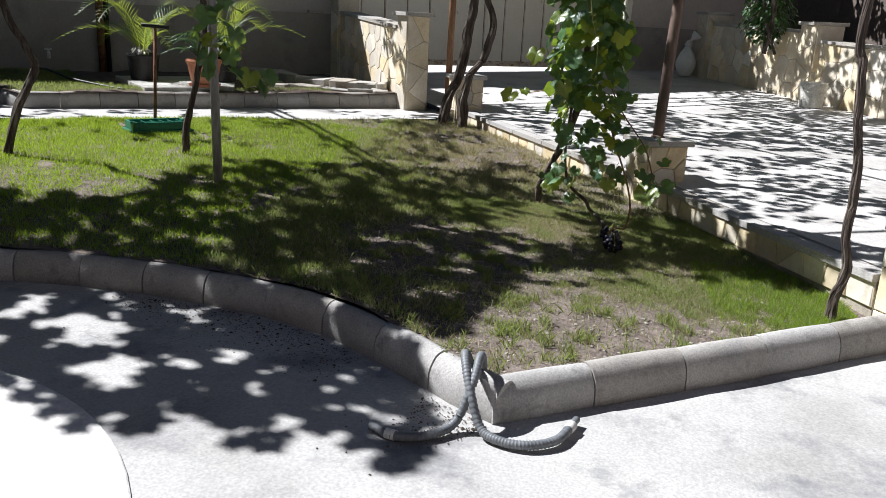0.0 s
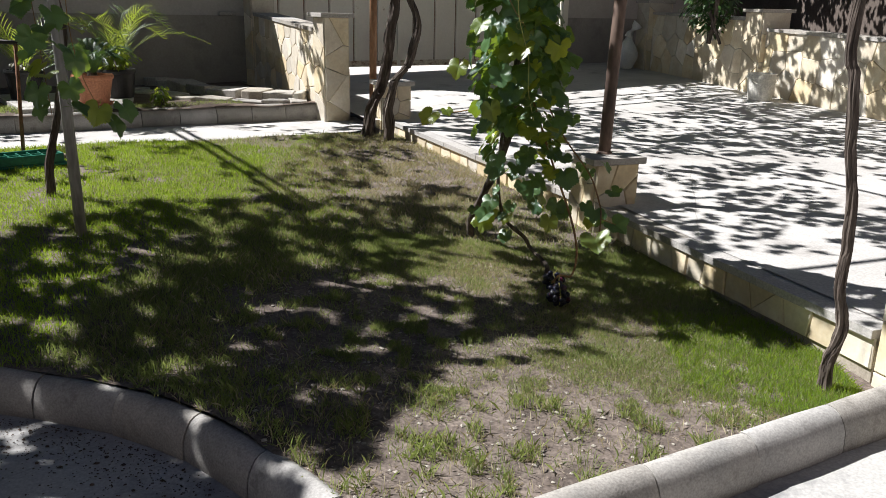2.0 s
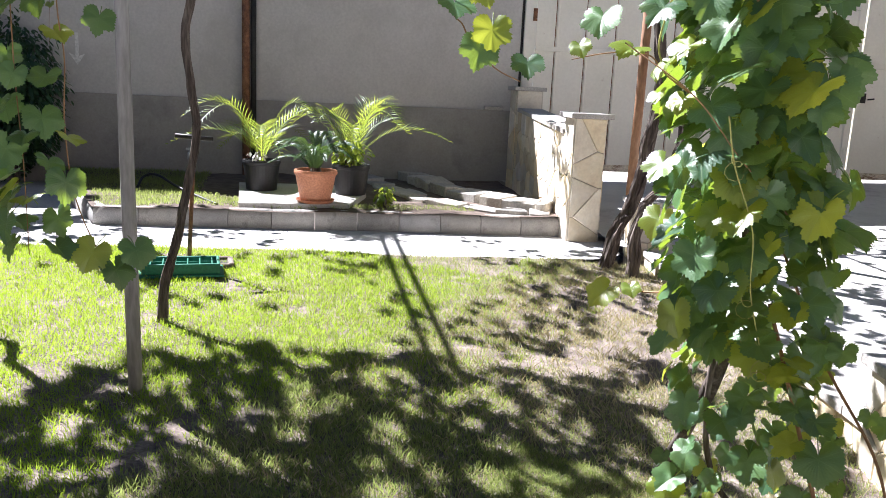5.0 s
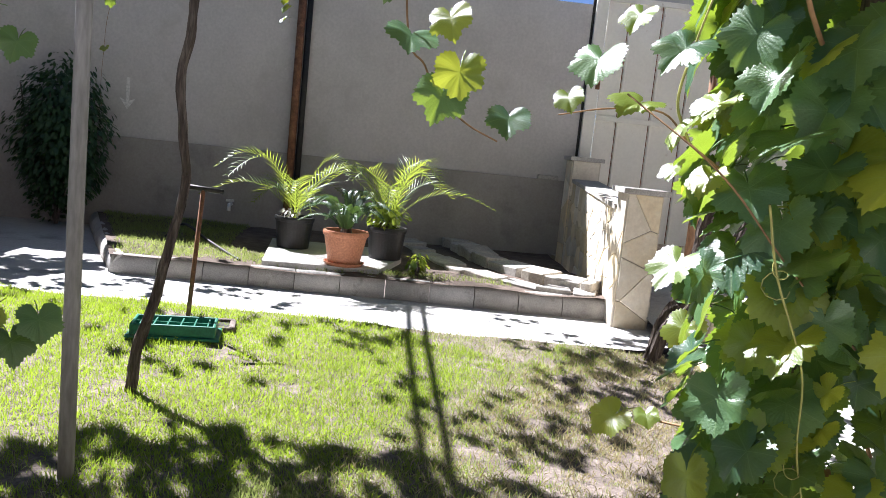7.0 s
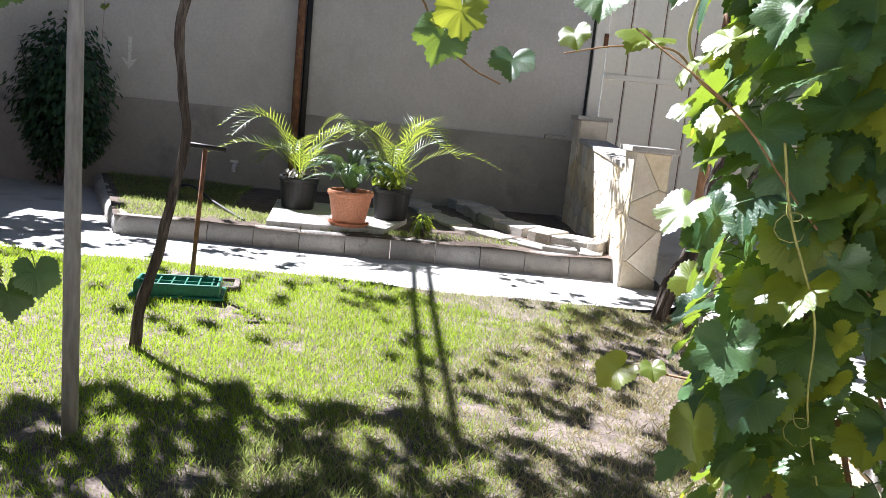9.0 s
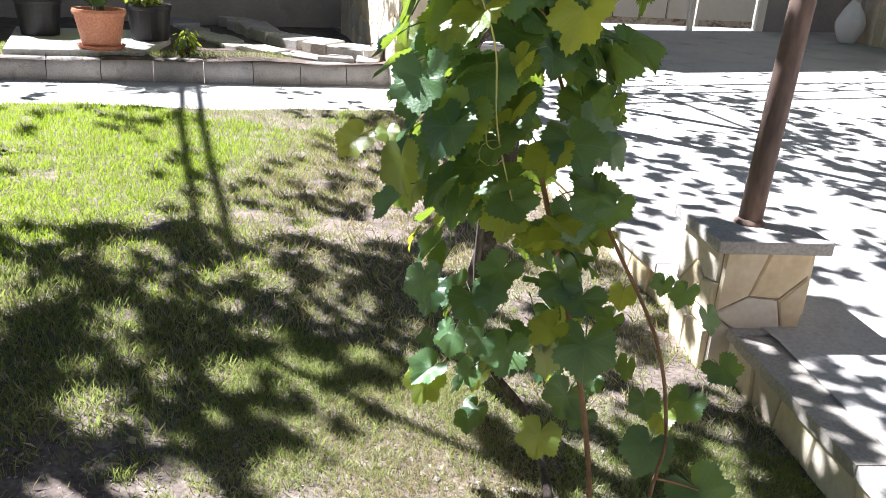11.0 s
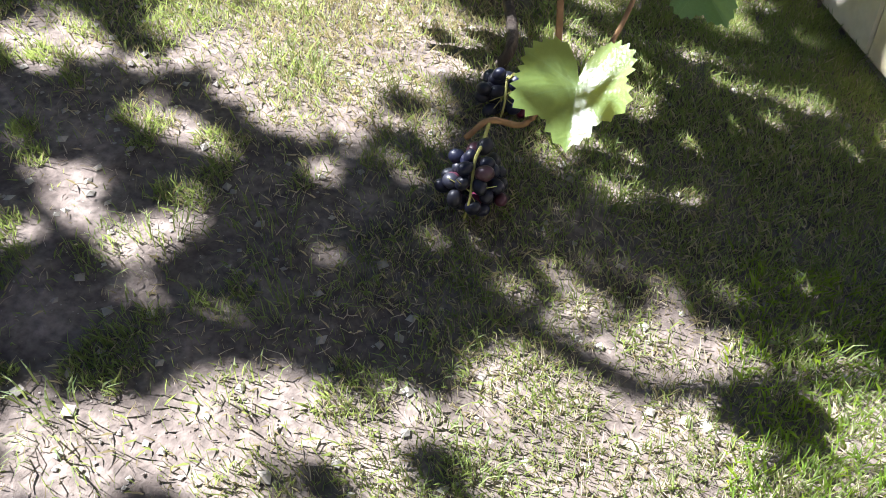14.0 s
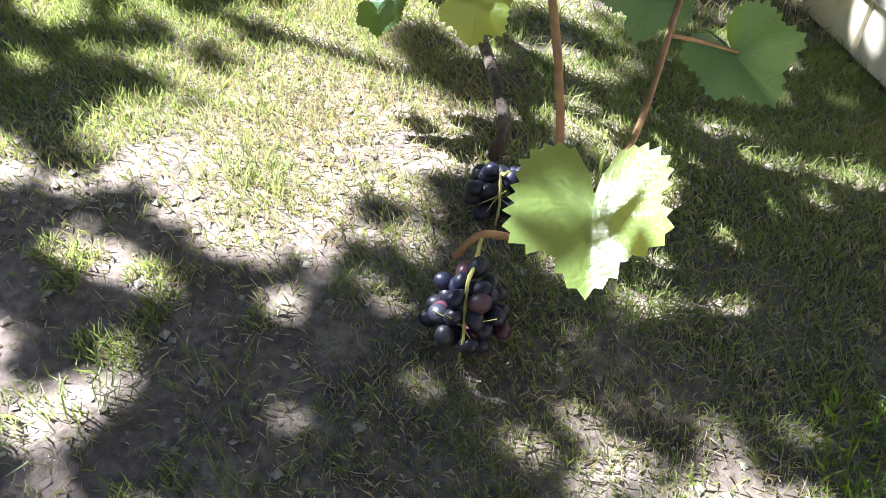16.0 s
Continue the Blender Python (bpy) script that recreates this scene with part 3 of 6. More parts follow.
def stone_wall(name, a, b, thick, z0, z1, label, seed, cell=0.2, cap=0.04, over=0.03, cap_len=0.62, both=False):
    """A clad wall from a to b (plan), its clad face on the right-hand side; z0 and z1 give heights at both ends."""
    a, b = Vector(a), Vector(b)
    d = (b - a).normalized()
    side = Vector((-d.y, d.x))
    length = (b - a).length
    t = structure_empty(name, label)
    bm = bmesh.new()
    ring = [a, b, b + side * thick, a + side * thick]

    def lerp(pair):
        return lambda x, y: pair[0] + (pair[1] - pair[0]) * min(1, max(0, (Vector((x, y)) - a).dot(d) / length))

    top = (z1[0] - cap, z1[1] - cap)
    prism(bm, [tuple(p) for p in ring], lerp((z0[0] - 0.15, z0[1] - 0.15)), lerp(top))
    part("core", bm, M_MORTAR, t, "mortar joints")
    runs = max(1, round(length / 1.6))
    for k in range(runs):
        f0, f1 = k / runs, (k + 1) / runs
        za = z0[0] + (z0[1] - z0[0]) * f0
        ta, tb = top[0] + (top[1] - top[0]) * f0, top[0] + (top[1] - top[0]) * f1
        p = a + d * length * f0
        clad(t, (p.x, p.y, za), (d.x, d.y, 0), length / runs, ta - za, cell, seed + k, shear=(tb - ta) / (length / runs))
    count = max(1, round(length / cap_len))
    for k in range(count):
        bm = bmesh.new()
        s0, s1 = length * k / count + 0.003, length * (k + 1) / count - 0.003
        w0, w1 = -over - rng.uniform(0, 0.006), thick + over
        ring = [tuple(a + d * s0 + side * w0), tuple(a + d * s1 + side * w0), tuple(a + d * s1 + side * w1), tuple(a + d * s0 + side * w1)]
        prism(bm, ring, lerp(top), lerp(z1))
        part("cap_slab", bm, M_CAP, t)
    return t


def structure_empty(name, label, category="wall"):
    return tagged(new(name), label, category, kind="structure")


side_wall = 0.26
a0, a1, a2 = WALL_LINE
stone_wall("wall_terrace_front", a1, a0, side_wall, (-0.03, -0.12), (0.152, 0.146), "low cream stone-clad retaining wall with slab coping", 51, cell=0.17)
stone_wall("wall_terrace_back", a2, a1, side_wall, (0.10, -0.03), (0.262, 0.156), "low cream stone-clad retaining wall with slab coping", 57, cell=0.19)
sw0, sw1 = FARP - U * 0.11 - N * 0.15, BACKP + N * 0.145 - U * 0.125
stone_wall("wall_side", sw0, sw1, 0.24, (0.28, 0.28), (1.30, 1.17), "cream stone-clad side wall of the flower bed", 61, cell=0.21)
RW = [Vector((3.60, 15.1)), Vector((4.55, 12.35)), Vector((6.05, 8.0))]
stone_wall("wall_planter_far", RW[0], RW[1], 0.3, (0.46, 0.36), (1.42, 1.36), "cream crazy-stone planter wall with slab coping", 71, cell=0.30)
stone_wall("wall_planter_near", RW[1], RW[2], 0.3, (0.36, 0.24), (1.24, 1.12), "cream crazy-stone planter wall with slab coping", 77, cell=0.30)
stone_pillar("stone_pillar", RW[1] + Vector((0.12, 0.06)), 0.40, 0.33, 1.48, 0.25, "cream stone-clad pillar in the planter wall", 81, cell=0.3)
stone_pillar("stone_pillar", RW[0] + Vector((0.10, 0.05)), 0.40, 0.42, 1.60, 0.25, "cream stone-clad pillar where the planter meets the boundary wall", 85, cell=0.3)
bm = bmesh.new()
prism(bm, [tuple(RW[0] + Vector((0.25, 0.05))), tuple(RW[1] + Vector((0.25, 0.05))), tuple(RW[2] + Vector((0.25, 0.05))), (8, 8), (8, 18)], 0.3, 1.02)
structure("ground_planter", bm, M_SOIL, "soil of the raised planter", "ground")
bm = bmesh.new()
prism(bm, [(5.2, 18.2), (6.2, 16.5), (7.3, 8.0), (8.7, 7.4), (8.7, 7.7), (7.6, 8.3), (6.5, 16.6), (5.5, 18.4)], 0.0, 4.8)
structure("wall_beyond", bm, M_DARKWALL, "dark brown rendered wall behind the planter", "wall")


# kerbs
def kerb_run(name, line, base, top, length, label, width=0.105):
    """Rounded kerb stones along a plan line; the lawn lies on its left."""
    t = structure_empty(name, label, "kerb")
    pts = [Vector(p) for p in line]
    dist = [0.0]
    for p, q in zip(pts, pts[1:]):
        dist.append(dist[-1] + (q - p).length)

    def at(s):
        s = min(max(s, 0), dist[-1] - 1e-6)
        i = max(k for k in range(len(dist)) if dist[k] <= s)
        i = min(i, len(pts) - 2)
        f = (s - dist[i]) / (dist[i + 1] - dist[i])
        d = (pts[min(i + 2, len(pts) - 1)] - pts[max(i - 1, 0)]).normalized()
        return pts[i].lerp(pts[i + 1], f), Vector((-d.y, d.x))

    count = max(1, round(dist[-1] / length))
    for k in range(count):
        s0, s1 = dist[-1] * k / count + 0.003, dist[-1] * (k + 1) / count - 0.003
        bm = bmesh.new()
        rings = []
        lift, shift = rng.uniform(-0.004, 0.004), rng.uniform(-0.004, 0.004)
        for j in range(4):
            p, side = at(s0 + (s1 - s0) * j / 3)
            shrink = 0.004 if j in (0, 3) else 0
            lo = base(p.x, p.y) - 0.06
            hi = top(p.x, p.y) + lift
            h = hi - base(p.x, p.y)
            bow = min(0.105, h * 0.8)
            prof = [(0.0, lo), (0.0, hi - bow - 0.01)] + [(0.082 * (1 - math.cos(q * math.pi / 12)), hi - bow * (1 - math.sin(q * math.pi / 12))) for q in range(1, 7)] + [(width, hi - 0.005), (width, lo)]
            rings.append([bm.verts.new((p.x + side.x * (w + shift + (shrink if w < 0.04 else 0)), p.y + side.y * (w + shift + (shrink if w < 0.04 else 0)), z - (shrink if z > lo else 0))) for w, z in prof])
        m = len(rings[0])
        for a, b in zip(rings, rings[1:]):
            for i in range(m):
                bm.faces.new((a[i], a[(i + 1) % m], b[(i + 1) % m], b[i]))
        ends = [bm.faces.new(rings[0][::-1]), bm.faces.new(rings[-1])]
        bmesh.ops.recalc_face_normals(bm, faces=bm.faces)
        for e in {e for f in ends for e in f.edges}:
            e.smooth = False
        part("kerb_stone", bm, M_KERB, t, smooth=True)
    return t


def kerb_top(x, y):
    return 0.014


kerb_run("kerb_curved", arc, lambda x, y: YARD, lambda x, y: min(0.07, kerb_top(x, y)), 0.36, "curved lawn kerb of rounded grey concrete stones")
kerb_run("kerb_straight", [(0.665, 2.68), (1.3, 3.07), (1.95, 3.46), KERB_END], yard_z, kerb_top, 0.48, "straight lawn kerb of rounded grey concrete stones")
kerb_run("kerb_bed", [tuple(BED_L.lerp(BED_R, k / 6)) for k in range(7)], path_z, lambda x, y: 0.365, 0.39, "raised bed kerb of rounded concrete stones")
kerb_run("kerb_bed_end", [(-6.95, 9.16), (-6.2, 8.68), (-5.6, 8.29), (-5.15, 8.01), (-4.75, 7.77), tuple(BED_L + U * 0.02)], path_z, lambda x, y: 0.365 , 0.45, "raised bed kerb of rounded concrete stones")

# round white plinth by the yard
bm = bmesh.new()
lathe(bm, [(1.49, -0.2), (1.49, -0.136), (1.484, -0.132), (1.47, -0.130), (0.02, -0.130)], (-1.68, 1.264, 0), 72)
tagged(link_mesh("round_plinth", bm, M_WHITE), "low round white-painted masonry plinth laid in the yard", "plinth", kind="structure")

# ---- gate ----
def gate():
    t = tagged(new("door_1"), "cream-painted sheet-metal double gate with rust along its foot", "gate", kind="structure")
    z0, z1 = 0.525, 3.43

    def bar(name, s, w, lo, hi, front, depth, material=M_GATE, label=""):
        bm = bmesh.new()
        x, y = along(s, -front + depth / 2)
        box(bm, (x, y, (lo + hi) / 2), (w, depth, hi - lo), TURN_BACK, bevel=0.004)
        return part(name, bm, material, t, label)

    def slab(name, s0, s1, lo, hi, front, material=M_GATE, label=""):
        return bar(name, (s0 + s1) / 2, s1 - s0, lo, hi, front, 0.03, material, label)

    bar("frame_post", 0.05, 0.14, 0.40, z1, 0.06, 0.1, M_GATE, "rust-flecked cream frame post")
    bar("frame_post", 5.58, 0.12, 0.45, z1, 0.06, 0.1)
    for s0, s1 in ((0.14, 2.31), (2.33, 4.53), (4.57, 5.50)):
        slab("leaf_panel", s0, s1, z0 + 0.02, 2.02, 0.0)
        slab("leaf_panel", s0, s1, 2.06, z1 - 0.02, 0.0)
        bar("rail", (s0 + s1) / 2, s1 - s0, 2.00, 2.06, 0.03, 0.05)
        bar("rail", (s0 + s1) / 2, s1 - s0, z0, z0 + 0.09, 0.008, 0.035, M_GATE_FOOT, "rust-stained foot of the sheet")
        bar("rail", (s0 + s1) / 2, s1 - s0, z1 - 0.06, z1, 0.03, 0.05)
        k = s0 + 0.27
        while k < s1 - 0.2 and s0 < 4.0:
            bar("seam", k - 0.024, 0.010, z0 + 0.09, z1 - 0.06, 0.006, 0.03, M_RUST)
            bar("rib", k, 0.026, z0 + 0.09, z1 - 0.06, 0.02, 0.04)
            k += 0.39
    # solid dark strip whose colour gives the shade of the gap
    bar("gap_shade_strip", -0.035, 0.03, 0.42, z1, 0.012, 0.03, M_IRON, "dark strip drawn for the shade between wall and gate frame")
    bar("stile", 4.50, 0.09, 0.42, z1, 0.04, 0.06)
    bar("stile", 4.60, 0.05, z0, z1, 0.035, 0.05)
    bar("stile", 2.32, 0.05, z0, z1, 0.03, 0.05)
    latch = bar("latch", 4.66, 0.05, 1.55, 1.68, 0.07, 0.05, M_IRON, "dark iron latch")
    bm = bmesh.new()
    x, y = along(4.70, -0.09)
    tube(bm, [(x, y, 1.60), (x + U.x * 0.09, y + U.y * 0.09, 1.61)], 0.011, 8)
    part("latch_lever", bm, M_IRON, latch)
    bar("drop_bolt", 4.50, 0.035, 0.40, 0.95, 0.07, 0.03, M_GATE)
    bar("hinge", 0.10, 0.05, 2.35, 2.5, 0.075, 0.03, M_RUST)
    bar("hinge", 0.10, 0.05, 1.1, 1.25, 0.075, 0.03, M_RUST)
    return t


gate()


# ---- posts and old vines ----
def post(name, points, radius, material, label, sides=14, category="post", foot=0.0):
    t = thing(name, label, category, at=points[0])
    bm = bmesh.new()
    tube(bm, points, radius, sides)
    part("shaft", bm, material, t, smooth=True)
    if foot:
        bm = bmesh.new()
        x, y, z = points[0]
        lathe(bm, [(foot, 0.0), (foot * 0.95, 0.012), (foot * 0.6, 0.028), (foot * 0.45, 0.03)], (x, y, z), 20)
        part("base_plate", bm, material, t, smooth=True)
    return t


POLE = (-1.384, 5.165)
post("pergola_post", [(POLE[0], POLE[1], lawn(*POLE) - 0.03), (POLE[0] - 0.01, POLE[1], 1.2), (POLE[0] - 0.02, POLE[1], 3.4)], lambda s: 0.030 - 0.003 * s, M_POLE, "weathered grey pergola post standing in the lawn", foot=0.05)
post("pergola_post", [(1.672, 6.348, 0.48), (1.70, 6.40, 1.2), (1.80, 6.55, 3.4)], 0.041, M_BROWNPOLE, "weathered brown steel pergola post standing on the low pillar", foot=0.055)
post("pergola_post", [(-0.37, 9.88, 0.25), (-0.36, 9.88, 1.6), (-0.35, 9.87, 3.4)], 0.040, M_RUSTPOLE, "rust-brown steel pergola post beside the old vine")
x, y = along(-3.36, -0.09)
post("pergola_post", [(x, y, 0.33), (x, y, 1.8), (x, y, 3.27)], 0.045, M_RUST, "rusted steel post standing against the grey wall")
x, y = along(-3.275, -0.075)
post("pergola_post", [(x, y, 0.33), (x, y, 1.8), (x, y, 3.27)], 0.034, M_IRON, "dark iron post beside the rusted one against the wall")


def old_vine(stems, label, seed):
    """A woody vine: stems are (points, thick, thin)."""
    t = thing("grape_vine", label, "vine", at=stems[0][0][0])
    for k, (pts, r0, r1) in enumerate(stems):
        bm = bmesh.new()
        line = smooth_line(pts, 8)
        line = [p + Vector((noise.noise(p * 6 + Vector((seed, k, 0))), noise.noise(p * 6 + Vector((0, seed, k))), 0)) * 0.012 for p in line]
        tube(bm, line, lambda s, a=r0, b=r1: 0.78 * (a + (b - a) * s), 11, 0.45, seed + k)
        stem = part("trunk" if k == 0 else "limb", bm, M_BARK, t)
        for q in range(6):
            bm = bmesh.new()
            turn, start = rng.uniform(2.0, 5.0), q * 1.047 + rng.uniform(-0.3, 0.3)
            strand = []
            for i, p in enumerate(line):
                f = i / (len(line) - 1)
                rad = (r0 + (r1 - r0) * f) * (0.72 + 0.22 * noise.noise(Vector((i * 0.31, q * 3.1, seed))))
                a = start + turn * f
                strand.append(p + Vector((math.cos(a) * rad, math.sin(a) * rad, 0)))
            tube(bm, strand, lambda s, a=r0, b=r1: 0.36 * (a + (b - a) * s), 6, 0.7, seed + q)
            part("bark_strand", bm, M_BARK, stem)
    return t


g = lawn(-1.93, 5.86)
VINE_L = old_vine([([(-1.93, 5.86, g - 0.02), (-1.91, 5.88, 0.43), (-1.87, 5.92, 0.62), (-1.83, 5.96, 0.9), (-1.80, 6.0, 1.17), (-1.81, 5.99, 1.41), (-1.83, 5.97, 1.66), (-1.80, 5.99, 1.92), (-1.78, 6.0, 2.3), (-1.7, 6.0, 3.4)], 0.026, 0.019)], "gnarled grey-brown vine trunk growing from the lawn", 3)
VINE_C = old_vine([
    ([(-0.33, 9.02, 0.12), (-0.26, 9.04, 0.44), (-0.15, 9.06, 0.7), (-0.11, 9.07, 1.0), (-0.05, 9.08, 1.35), (-0.04, 9.08, 1.70), (-0.1, 9.05, 2.2), (-0.2, 9.0, 3.4)], 0.058, 0.042),
    ([(-0.07, 8.88, 0.11), (-0.08, 8.90, 0.43), (-0.02, 8.93, 0.7), (0.11, 8.93, 0.9), (0.19, 8.94, 1.24), (0.10, 8.93, 1.52), (-0.04, 9.0, 1.75)], 0.05, 0.03),
], "old double-stemmed grape vine with shaggy dark bark", 9)
VINE_R = old_vine([([(2.285, 4.03, -0.10), (2.305, 4.05, 0.03), (2.335, 4.06, 0.16), (2.315, 4.07, 0.34), (2.320, 4.10, 0.61), (2.285, 4.11, 0.85), (2.255, 4.12, 1.17), (2.225, 4.14, 1.48), (2.235, 4.2, 3.4)], 0.026, 0.018)], "slim pale-barked vine stem growing beside the kerb", 15)
VINE_F = old_vine([([(-2.94, 5.19, 0.20), (-2.87, 5.24, 0.5), (-2.81, 5.28, 0.66), (-2.75, 5.32, 0.81), (-2.78, 5.30, 0.96), (-2.88, 5.26, 1.18), (-2.95, 5.3, 1.8), (-2.9, 5.4, 3.4)], 0.03, 0.024)], "crooked dark vine stem in the shaded lawn", 21)


# iron posts with scrolls on the corner pillar
def iron_support():
    t = thing("iron_pergola_support", "pair of dark wrought-iron posts joined by scrollwork, on a stone pillar", "post", at=(2.76, 4.05, 0.415))
    feet = [Vector((2.73, 4.13, 0.413)), Vector((2.785, 3.955, 0.413))]
    for f in feet:
        bm = bmesh.new()
        tube(bm, [f, f + Vector((0.02, 0.0, 1.2)), f + Vector((0.03, 0, 2.6))], 0.027, 12)
        p = part("upright", bm, M_IRON, t, smooth=True)
        bm = bmesh.new()
        lathe(bm, [(0.055, 0), (0.053, 0.01), (0.036, 0.03), (0.03, 0.045)], f, 18)
        part("foot", bm, M_IRON, t, smooth=True)
    a, b = feet
    ax = (b - a).normalized()
    for k in range(5):
        z = 0.30 + 0.30 * k
        mid = (a + b) / 2 + Vector((0.01, 0, z))
        bm = bmesh.new()
        pts = []
        for i in range(26):
            s = i / 25
            ang = -2.6 + 7.4 * s
            r = 0.012 + 0.035 * s
            pts.append(mid + ax * (r * math.cos(ang)) + Vector((0, 0, r * math.sin(ang))))
        for i in range(10):
            s = i / 9
            pts.append(mid + ax * (0.035 * math.cos(4.8) + 0.05 * math.sin(s * 3.2)) + Vector((0, 0, -0.04 + 0.20 * s)))
        tube(bm, pts, lambda s: 0.011 + 0.009 * math.sin(s * math.pi), 7)
        part("scroll", bm, M_IRON, t, smooth=True)
        bm = bmesh.new()
        leafp = mid + Vector((0, 0, 0.15)) + ax * 0.03
        tube(bm, [leafp, leafp + ax * 0.02 + Vector((0, 0, 0.025)), leafp + ax * 0.04 + Vector((0, 0, 0.02)), leafp + ax * 0.055 + Vector((0, 0, 0.05))], lambda s: 0.027 * (1 - s) + 0.003, 7)
        part("scroll_leaf", bm, M_IRON, t, smooth=True)


iron_support()


# ---- things in the flower bed ----
def palm_leaf(bm, leaflets, base, heading, length, rise, droop, n=20, width=0.013, leaflet=0.20):
    """A feather frond: an arching rib with narrow leaflets on both sides."""
    h = Vector((math.cos(heading), math.sin(heading), 0))
    side = Vector((-h.y, h.x, 0))
    rib = []
    for i in range(n + 1):
        s = i / n
        rib.append(base + h * (length * s * (0.55 + 0.45 * s)) + Vector((0, 0, rise * math.sin(s * 1.9) - droop * s * s)))
    for p, q in zip(rib, rib[1:]):
        w = side * 0.005
        bm.faces.new([bm.verts.new(v) for v in (p - w, p + w, q + w, q - w)])
    for i in range(3, n + 1):
        s = i / n
        d = (rib[i] - rib[i - 1]).normalized()
        ln = leaflet * math.sin(0.35 + 2.5 * s) * rng.uniform(0.85, 1.1)
        for sgn in (-1, 1):
            tip = rib[i] + (side * sgn * 0.75 + d * 0.75 + Vector((0, 0, rng.uniform(-0.05, 0.25)))).normalized() * ln
            mid = rib[i].lerp(tip, 0.45) + Vector((0, 0, 0.012))
            w = d * width * 0.5
            leaflets.faces.new([leaflets.verts.new(v) for v in (rib[i] - w * 0.5, mid - w, tip, mid + w, rib[i] + w * 0.5)])


def plant_pot(name, centre, z, top_r, base_r, height, material, label, rim=0.02, saucer=False):
    t = thing(name, label, "plant pot", at=(centre[0], centre[1], z))
    bm = bmesh.new()
    prof = [(base_r, 0.0), (base_r + (top_r - base_r) * 0.82, height * 0.84), (top_r, height * 0.86), (top_r + 0.006, height * 0.93), (top_r, height), (top_r - rim, height), (top_r - rim - 0.01, height - 0.05), (0.01, height - 0.05)]
    lathe(bm, prof, (centre[0], centre[1], z), 36)
    part("pot_body", bm, material, t, smooth=False)
    bm = bmesh.new()
    lathe(bm, [(top_r - rim - 0.012, height - 0.045), (top_r * 0.5, height - 0.03), (0.01, height - 0.025)], (centre[0], centre[1], z), 24)
    part("potting_soil", bm, M_SOIL, t)
    if saucer:
        bm = bmesh.new()
        lathe(bm, [(base_r + 0.02, -0.005), (base_r + 0.045, 0.025), (base_r + 0.035, 0.026), (base_r + 0.01, 0.006)], (centre[0], centre[1], z), 32)
        part("saucer", bm, material, t)
    return t


SLAB_Z = 0.405
bm = bmesh.new()
prism(bm, [(-3.50, 8.36), (-2.72, 8.95), (-3.02, 9.75), (-3.55, 10.1), (-4.45, 9.50)], 0.33, SLAB_Z)
tagged(link_mesh("paving_slab", bm, M_TERRACE), "pale concrete slab set in the flower bed", "slab")

P1, P2, P3 = (-3.04, 8.88), (-3.93, 9.22), (-3.10, 9.58)
pot1 = plant_pot("plant_pot", P1, SLAB_Z + 0.004, 0.195, 0.135, 0.295, M_TERRACOTTA, "terracotta-coloured pot with a saucer, holding a sago palm", saucer=True)
pot2 = plant_pot("plant_pot", P2, SLAB_Z + 0.001, 0.185, 0.15, 0.30, M_BLACKPOT, "black plastic nursery pot holding a feathery palm")
pot3 = plant_pot("plant_pot", P3, SLAB_Z + 0.001, 0.185, 0.15, 0.30, M_BLACKPOT, "black plastic nursery pot holding a leafy palm")


def potted_palm(centre, z, fronds, length, rise, label, seed, droop=0.26, leaflet=0.24, n=24, material=None):
    t = thing("potted_palm", label, "palm", at=(centre[0], centre[1], z))
    r = random.Random(seed)
    for k in range(fronds):
        bm = bmesh.new()
        a = 2 * math.pi * (k + r.uniform(-0.3, 0.3)) / fronds
        u = r.uniform(0.55, 1.15)
        blades = bmesh.new()
        palm_leaf(bm, blades, Vector((centre[0] + 0.02 * math.cos(a), centre[1] + 0.02 * math.sin(a), z - 0.01)), a, length * r.uniform(0.6, 1.1), rise * u, droop * r.uniform(0.5, 1.2), n, leaflet=leaflet)
        frond = part("frond", bm, material or M_PALM, t)
        part("foliage", blades, material or M_PALM, frond)
    return t


potted_palm(P2, 0.69, 12, 0.84, 0.66, "feathery green palm with arching fronds in a black pot", 5)
potted_palm(P3, 0.69, 11, 0.86, 0.70, "bright green palm with arching fronds in a black pot", 8)
sago = potted_palm(P1, 0.675, 20, 0.44, 0.36, "small stiff dark-green sago palm in a terracotta pot", 12, droop=0.1, leaflet=0.09, n=34, material=M_SAGO)
bm = bmesh.new()
lathe(bm, [(0.05, -0.02), (0.055, 0.02), (0.04, 0.06), (0.01, 0.075)], (P1[0], P1[1], 0.67), 14)
part("caudex", bm, M_BARK, sago)


